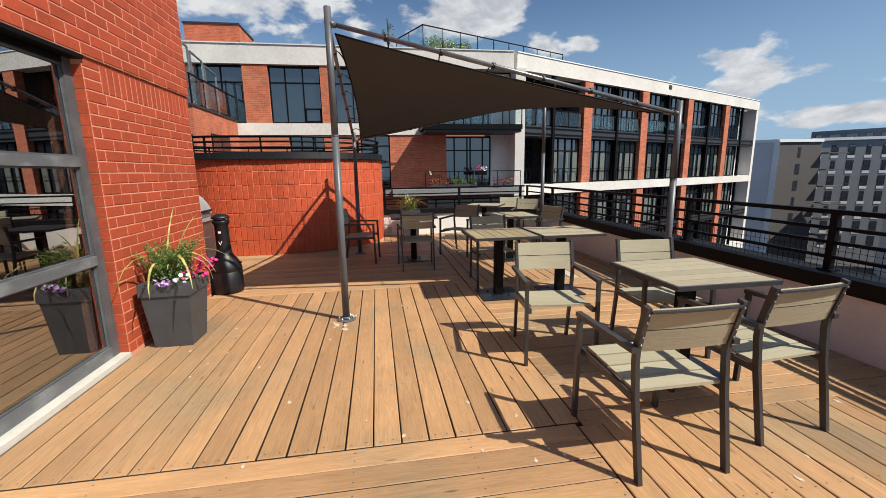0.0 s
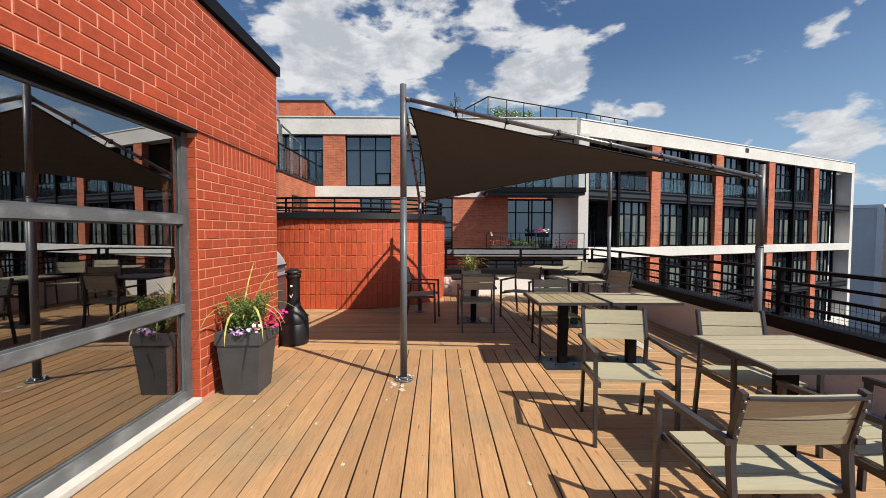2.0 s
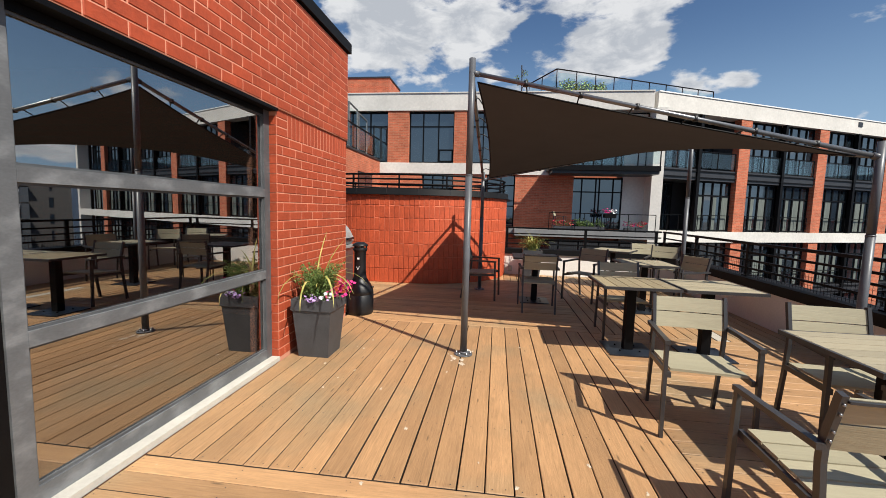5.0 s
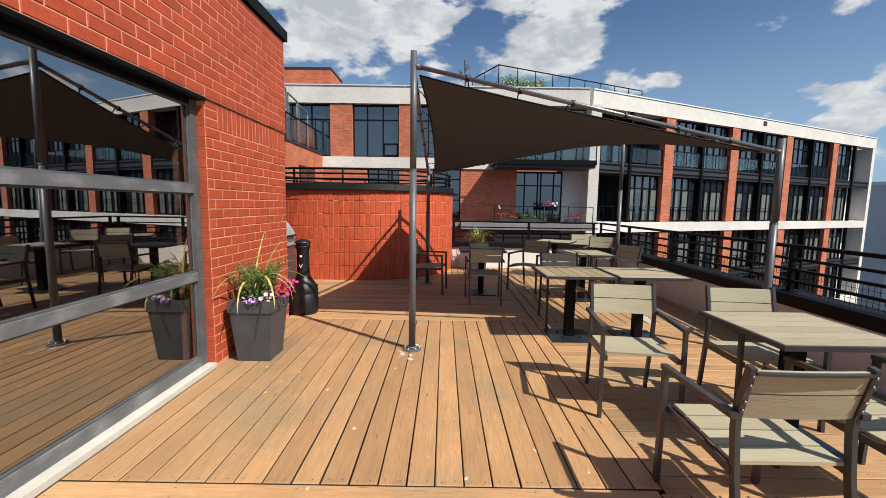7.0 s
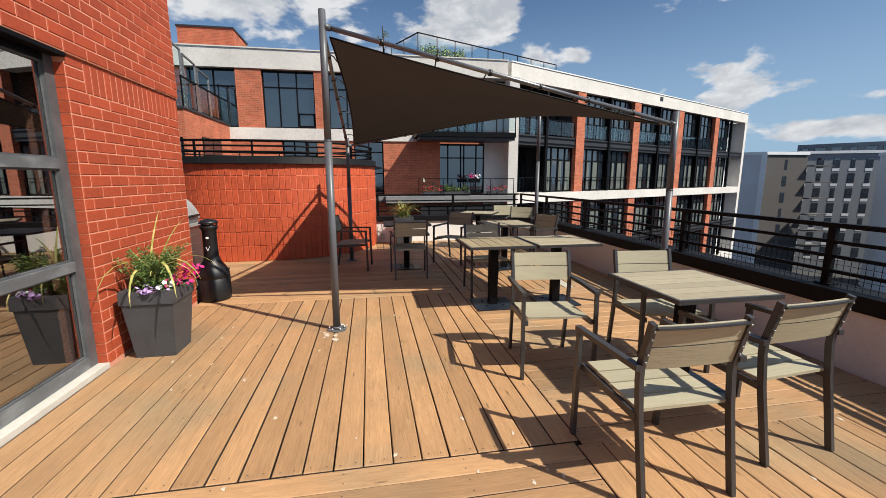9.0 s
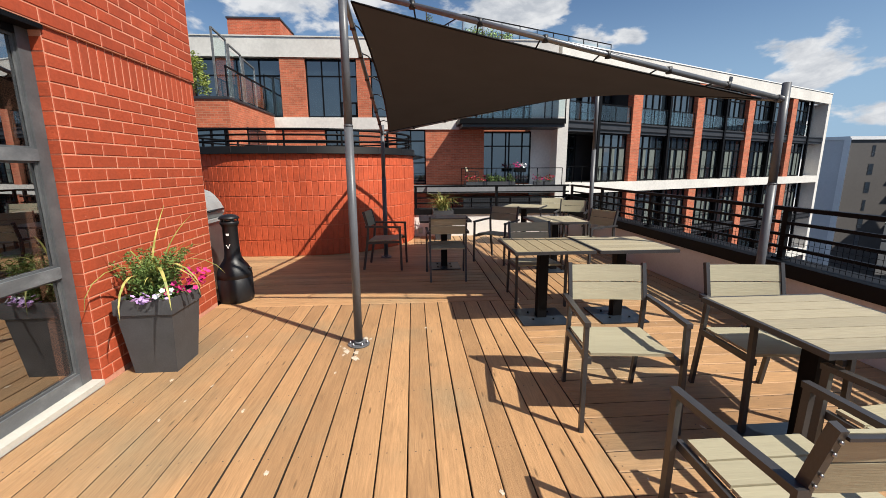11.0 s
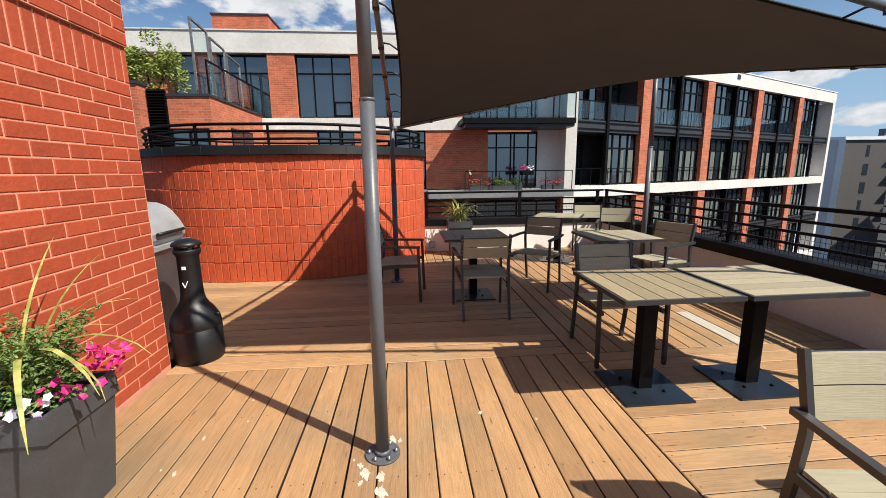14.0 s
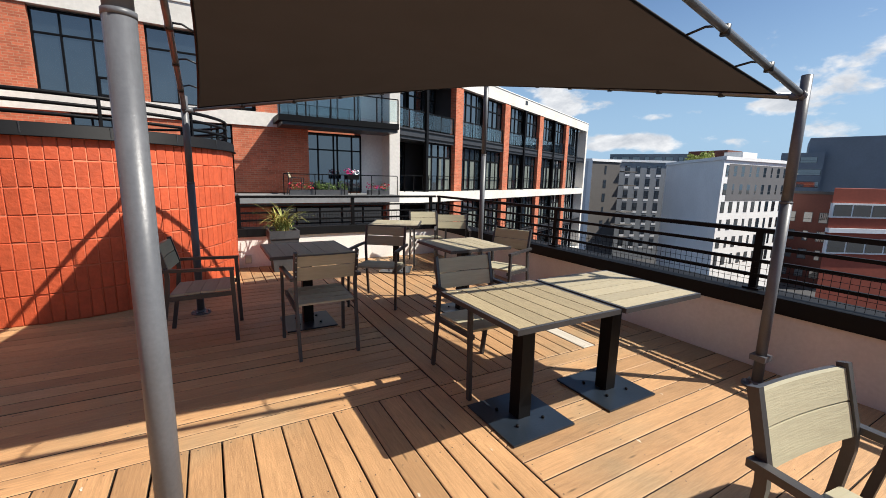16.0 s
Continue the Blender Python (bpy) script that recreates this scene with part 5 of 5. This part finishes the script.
for z0, z1 in ((-1.9, -0.3), (-5.9, -4.2)):
    d = Vector((16.9, -9.9, 0)).normalized()
    s0 = Vector((-18.9, -5.7, 0))
    band = bars("window", FAR_WHITE, G, (s0 + Vector((0, 0, (z0 + z1) / 2)), s0 + d * 19 + Vector((0, 0, (z0 + z1) / 2)), z1 - z0, 0.3, (0, 0, 1)))
    for k in range(9):
        bars("pane", FAR_GLASS, band, (s0 + d * (0.2 + 2.1 * k) + Vector((0, 0, (z0 + z1) / 2)), s0 + d * (2.1 + 2.1 * k) + Vector((0, 0, (z0 + z1) / 2)), z1 - z0 - 0.35, 0.4, (0, 0, 1)))
bars("canopy", FAR_WHITE, G, ((-18.9, -5.7, -3.3), (-2.0, -15.6, -3.3), 0.5, 0.5, (0, 0, 1)), label="white ledge")
far_prism("dark red brick building further off", [(97, 42), (95, 38.2), (95.6, 29.5), (108, 36)], 0.2, FAR_BROWN, [(1, 4, 4, 3.4, 3.4, 1.3, 1.9)], DARK_CAP)


# ---- brickwork of the near wall ----
def box_mesh(name, x, y, z, mat, ch=0.003):
    """A piece x by y by z with its front (towards +x) edges eased; shared by alike pieces."""
    me = bpy.data.meshes.new(name)
    hy, hz = y / 2, z / 2
    v = [(-x, -hy, -hz), (-x, hy, -hz), (-x, hy, hz), (-x, -hy, hz), (-ch, -hy, -hz), (-ch, hy, -hz), (-ch, hy, hz), (-ch, -hy, hz),
         (0, -hy + ch, -hz + ch), (0, hy - ch, -hz + ch), (0, hy - ch, hz - ch), (0, -hy + ch, hz - ch)]
    f = [(0, 1, 5, 4), (1, 2, 6, 5), (2, 3, 7, 6), (3, 0, 4, 7), (4, 5, 9, 8), (5, 6, 10, 9), (6, 7, 11, 10), (7, 4, 8, 11), (8, 9, 10, 11)]
    me.from_pydata(v, [], f)
    me.materials.append(mat)
    return me


COURSE, LEN, JOINT = 0.0865, 0.248, 0.0088
SOLDIER0, SOLDIER1 = 2.10, 2.338
FIRST = SOLDIER0 - 24 * COURSE
meshes = {}
near_bricks, rest = [], []


def brick_at(y0, y1, z0, z1):
    w, h = y1 - y0 - JOINT, z1 - z0 - JOINT
    if w < 0.02 or h < 0.02:
        return
    spot = ((y0 + y1) / 2, (z0 + z1) / 2, w, h)
    (near_bricks if spot[0] > OPEN_Y1 - 0.02 and spot[1] < SOLDIER1 else rest).append(spot)


row, z = 0, FIRST
while z < WALL_TOP - 0.02:
    if SOLDIER0 - 0.02 < z < SOLDIER1 - 0.03:
        for q in range(3):
            brick_at(OPEN_Y1, OPEN_Y1 + 0.2, SOLDIER0 + q * 0.0793, SOLDIER0 + (q + 1) * 0.0793)
        z = SOLDIER1
        row += 1
    top = min(z + COURSE, WALL_TOP)
    if z < SOLDIER0 - 0.02 and top > SOLDIER0 - 0.02:
        top = SOLDIER0
    y = 3.90 - 33 * LEN + (0.5 * LEN if row % 2 else 0)
    cuts = []
    while y < WALL_END:
        cuts.append((max(y, SOUTH), min(y + LEN, WALL_END)))
        y += LEN
    for y0, y1 in cuts:
        if z >= OPEN_Z1 - 0.02 or y1 <= OPEN_Y0 or y0 >= OPEN_Y1:
            brick_at(y0, y1, z, top)
        else:
            if y0 < OPEN_Y0:
                brick_at(y0, OPEN_Y0, z, top)
            if y1 > OPEN_Y1:
                brick_at(OPEN_Y1, y1, z, top)
    z = top
    row += 1
y = OPEN_Y1 + 0.2
while y < WALL_END - 0.03:
    brick_at(y, min(y + 0.082, WALL_END), SOLDIER0, SOLDIER1)
    y += 0.082
for y, z, w, h in near_bricks[:300]:
    key = (round(w, 2), round(h, 2))
    if key not in meshes:
        meshes[key] = box_mesh("brick", 0.05, w, h, BRICK, 0.004)
    piece("brick", meshes[key], wall, pose(WALL_X + rng.uniform(-0.0015, 0.0015), y, z, rng.uniform(-0.25, 0.25), 0, 0))


def joined(name, spots, mat, parent, build):
    """Many small pieces as one mesh."""
    verts, faces = [], []
    for s in spots:
        v, f = build(*s)
        o = len(verts)
        verts += v
        faces += [tuple(i + o for i in q) for q in f]
    me = bpy.data.meshes.new(name)
    me.from_pydata(verts, [], faces)
    me.materials.append(mat)
    ob = new(name, me)
    ob.parent = parent
    ob["kind"] = "stuff"
    return ob


def flat_brick(y, z, w, h):
    x1, c = WALL_X + rng.uniform(-0.0015, 0.0015) + (0.02 if z > SOLDIER1 else 0), 0.004
    a, b = w / 2, h / 2
    v = [(x1 - 0.05, y - a, z - b), (x1 - 0.05, y + a, z - b), (x1 - 0.05, y + a, z + b), (x1 - 0.05, y - a, z + b),
         (x1 - c, y - a, z - b), (x1 - c, y + a, z - b), (x1 - c, y + a, z + b), (x1 - c, y - a, z + b),
         (x1, y - a + c, z - b + c), (x1, y + a - c, z - b + c), (x1, y + a - c, z + b - c), (x1, y - a + c, z + b - c)]
    f = [(0, 1, 5, 4), (1, 2, 6, 5), (2, 3, 7, 6), (3, 0, 4, 7), (4, 5, 9, 8), (5, 6, 10, 9), (6, 7, 11, 10), (7, 4, 8, 11), (8, 9, 10, 11)]
    return v, f


def island_brick(name, colour):
    """Brick whose tone changes from piece to piece of one mesh."""
    m = material(name, colour, 0.7, 0, 0.12, 9, 38, 0.28)
    n, l = m.node_tree.nodes, m.node_tree.links
    p = n["Principled BSDF"]
    src = p.inputs["Base Color"].links[0].from_socket
    geo = n.new("ShaderNodeNewGeometry")
    r = n.new("ShaderNodeMapRange")
    r.inputs[3].default_value, r.inputs[4].default_value = 0.90, 1.10
    l.new(geo.outputs["Random Per Island"], r.inputs[0])
    s = n.new("ShaderNodeVectorMath")
    s.operation = "SCALE"
    l.new(src, s.inputs[0])
    l.new(r.outputs[0], s.inputs["Scale"])
    l.new(s.outputs["Vector"], p.inputs["Base Color"])
    return m


BRICKS = island_brick("red_bricks", (0.335, 0.054, 0.0185))
joined("bricks", rest + near_bricks[300:], BRICKS, wall, flat_brick)
# brick reveal of the window and the wall's end
joined("reveal_bricks", [(WALL_X - 0.055, FIRST + zz * COURSE + COURSE / 2, 0.10, COURSE - JOINT) for zz in range(0, 26)], BRICKS, wall,
       lambda x, z, w, h: ([(x - w / 2, OPEN_Y1 - 0.004, z - h / 2), (x + w / 2, OPEN_Y1 - 0.004, z - h / 2), (x + w / 2, OPEN_Y1 - 0.004, z + h / 2), (x - w / 2, OPEN_Y1 - 0.004, z + h / 2),
                            (x - w / 2, OPEN_Y1 + 0.02, z - h / 2), (x + w / 2, OPEN_Y1 + 0.02, z - h / 2), (x + w / 2, OPEN_Y1 + 0.02, z + h / 2), (x - w / 2, OPEN_Y1 + 0.02, z + h / 2)],
                           [(0, 1, 2, 3), (0, 4, 5, 1), (1, 5, 6, 2), (2, 6, 7, 3), (3, 7, 4, 0)]))

# ---- tiles of the drum ----
TW = 0.0985
heights = [0.0, 0.281, 0.53, 0.779, 1.028, 1.277, 1.526, CZ]
tile_mesh, drum_rest = {}, []
for k in range(int(7.0 / TW)):
    s = -0.35 + TW * (k + 0.5)
    for a, b in zip(heights, heights[1:]):
        p, t = drum_at(s % ROUND, rng.uniform(-0.0025, 0.0025))
        m = pose(p.x, p.y, (a + b) / 2 + rng.uniform(-0.005, 0.005), rng.uniform(-0.4, 0.4), rng.uniform(-0.4, 0.4), t + rng.uniform(-1.6, 1.6))
        if 1.0 < s < 5.1:
            key = round(b - a, 3)
            if key not in tile_mesh:
                tile_mesh[key] = box_mesh("tile", 0.03, TW - 0.0075, b - a - 0.011, TILE, 0.0045)
            piece("tile", tile_mesh[key], drum, m)
        else:
            drum_rest.append((m, b - a))


def loose_tile(m, h):
    x, y, z, c = 0.03, (TW - 0.006) / 2, (h - 0.014) / 2, 0.003
    v = [(-x, -y, -z), (-x, y, -z), (-x, y, z), (-x, -y, z), (-c, -y, -z), (-c, y, -z), (-c, y, z), (-c, -y, z),
         (0, -y + c, -z + c), (0, y - c, -z + c), (0, y - c, z - c), (0, -y + c, z - c)]
    f = [(0, 1, 5, 4), (1, 2, 6, 5), (2, 3, 7, 6), (3, 0, 4, 7), (4, 5, 9, 8), (5, 6, 10, 9), (6, 7, 11, 10), (7, 4, 8, 11), (8, 9, 10, 11)]
    return [tuple(m @ Vector(p)) for p in v], f


joined("tiles", drum_rest, TILE, drum, loose_tile)

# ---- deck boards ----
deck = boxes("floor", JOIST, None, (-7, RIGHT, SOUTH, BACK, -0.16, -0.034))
tagged(deck, "timber roof deck of orange-brown boards laid in panels", "floor", kind="structure")
BW, GAP = 0.141, 0.0075
board_mesh = {}
nails = []


def board(x0, x1, y0, y1, along, mat=None):
    """One deck board, with its length along x or y."""
    if along == "x":
        length, width, ang = x1 - x0, y1 - y0, 0
    else:
        length, width, ang = y1 - y0, x1 - x0, 90
    key = (round(length, 2), round(width, 3), (mat or WOOD).name)
    if key not in board_mesh:
        a, b, c = length / 2 - 0.002, width / 2, 0.004
        v = [(-a, -b, -0.034), (a, -b, -0.034), (a, b, -0.034), (-a, b, -0.034), (-a, -b, -c), (a, -b, -c), (a, b, -c), (-a, b, -c),
             (-a + c, -b + c, 0), (a - c, -b + c, 0), (a - c, b - c, 0), (-a + c, b - c, 0)]
        f = [(0, 1, 5, 4), (1, 2, 6, 5), (2, 3, 7, 6), (3, 0, 4, 7), (4, 5, 9, 8), (5, 6, 10, 9), (6, 7, 11, 10), (7, 4, 8, 11), (8, 9, 10, 11)]
        me = bpy.data.meshes.new("board")
        me.from_pydata(v, [], f)
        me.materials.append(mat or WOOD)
        # sides get the painted gap shade, so the seams read dark
        me.materials.append(SHADED_EDGE)
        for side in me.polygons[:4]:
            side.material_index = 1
        board_mesh[key] = me
    piece("board", board_mesh[key], deck, pose((x0 + x1) / 2, (y0 + y1) / 2, rng.uniform(-0.0012, 0.0012), 0, 0, ang))
    n = max(2, round(length / 0.6) + 1)
    for k in range(n):
        s = -length / 2 + 0.03 + (length - 0.06) * k / (n - 1)
        for q in (-0.25, 0.25):
            px, py = s + rng.uniform(-0.006, 0.006), q * width + rng.uniform(-0.006, 0.006)
            nails.append(((x0 + x1) / 2 + (px if along == "x" else -py), (y0 + y1) / 2 + (py if along == "x" else px)))


def field(x0, x1, y0, y1, along, gap_=None):
    """A field of boards that fills the rectangle."""
    a, b = (y0, y1) if along == "x" else (x0, x1)
    n = max(1, round((b - a) / (BW + GAP)))
    w = (b - a) / n
    for k in range(n):
        half = (gap_ or GAP) / 2
        lo_, hi_ = a + k * w + half * rng.choice((0.5, 1, 1.4)), a + (k + 1) * w - half * rng.choice((0.5, 1, 1.4))
        if along == "x":
            board(x0, x1, lo_, hi_, "x")
        else:
            board(lo_, hi_, y0, y1, "y")


EDGE = WALL_X + 0.014
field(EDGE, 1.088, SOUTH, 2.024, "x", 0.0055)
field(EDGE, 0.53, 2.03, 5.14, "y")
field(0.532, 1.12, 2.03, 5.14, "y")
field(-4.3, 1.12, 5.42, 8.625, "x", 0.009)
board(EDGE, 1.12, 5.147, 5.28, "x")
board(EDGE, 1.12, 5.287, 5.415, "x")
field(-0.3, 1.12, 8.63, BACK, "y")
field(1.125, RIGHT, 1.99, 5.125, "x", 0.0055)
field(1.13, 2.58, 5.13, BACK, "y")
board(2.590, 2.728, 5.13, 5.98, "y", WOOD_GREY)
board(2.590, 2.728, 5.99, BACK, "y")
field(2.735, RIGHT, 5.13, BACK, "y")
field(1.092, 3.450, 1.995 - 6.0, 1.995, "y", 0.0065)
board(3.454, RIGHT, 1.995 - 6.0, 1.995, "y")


def nail(x, y):
    r, z = 0.004, 0.0018
    v = [(x + r * math.cos(t), y + r * math.sin(t), z) for t in (math.pi * k / 3 for k in range(6))]
    return v, [(0, 1, 2, 3, 4, 5)]


joined("deck_screws", nails, DARK_CAP, deck, nail)


def stain(x, y, r, seed):
    """A thin irregular fleck of pale paint on the boards."""
    q = random.Random(seed)
    bm = bmesh.new()
    n = 18
    ring_ = [bm.verts.new((r * (0.4 + 0.8 * q.random()) * math.cos(2 * math.pi * k / n) * 0.5, r * (0.4 + 0.8 * q.random()) * math.sin(2 * math.pi * k / n), 0.0)) for k in range(n)]
    bm.faces.new(ring_)
    return part("paint_fleck", bm, FLECK, deck, "pale paint fleck", m=pose(x, y, 0.0026, 0, 0, q.uniform(-20, 20)))


for k, (x, y, r) in enumerate(((-0.44, 3.93, 0.05), (-0.36, 3.90, 0.05), (-0.47, 3.99, 0.03), (-0.31, 4.19, 0.04), (-0.352, 3.80, 0.06), (-0.46, 3.87, 0.025), (-0.27, 4.17, 0.025))):
    stain(x, y, r, k)
for k in range(46):
    stain(rng.uniform(-1.7, 3.2), rng.uniform(1.2, 5.1), rng.uniform(0.010, 0.026), 40 + k)
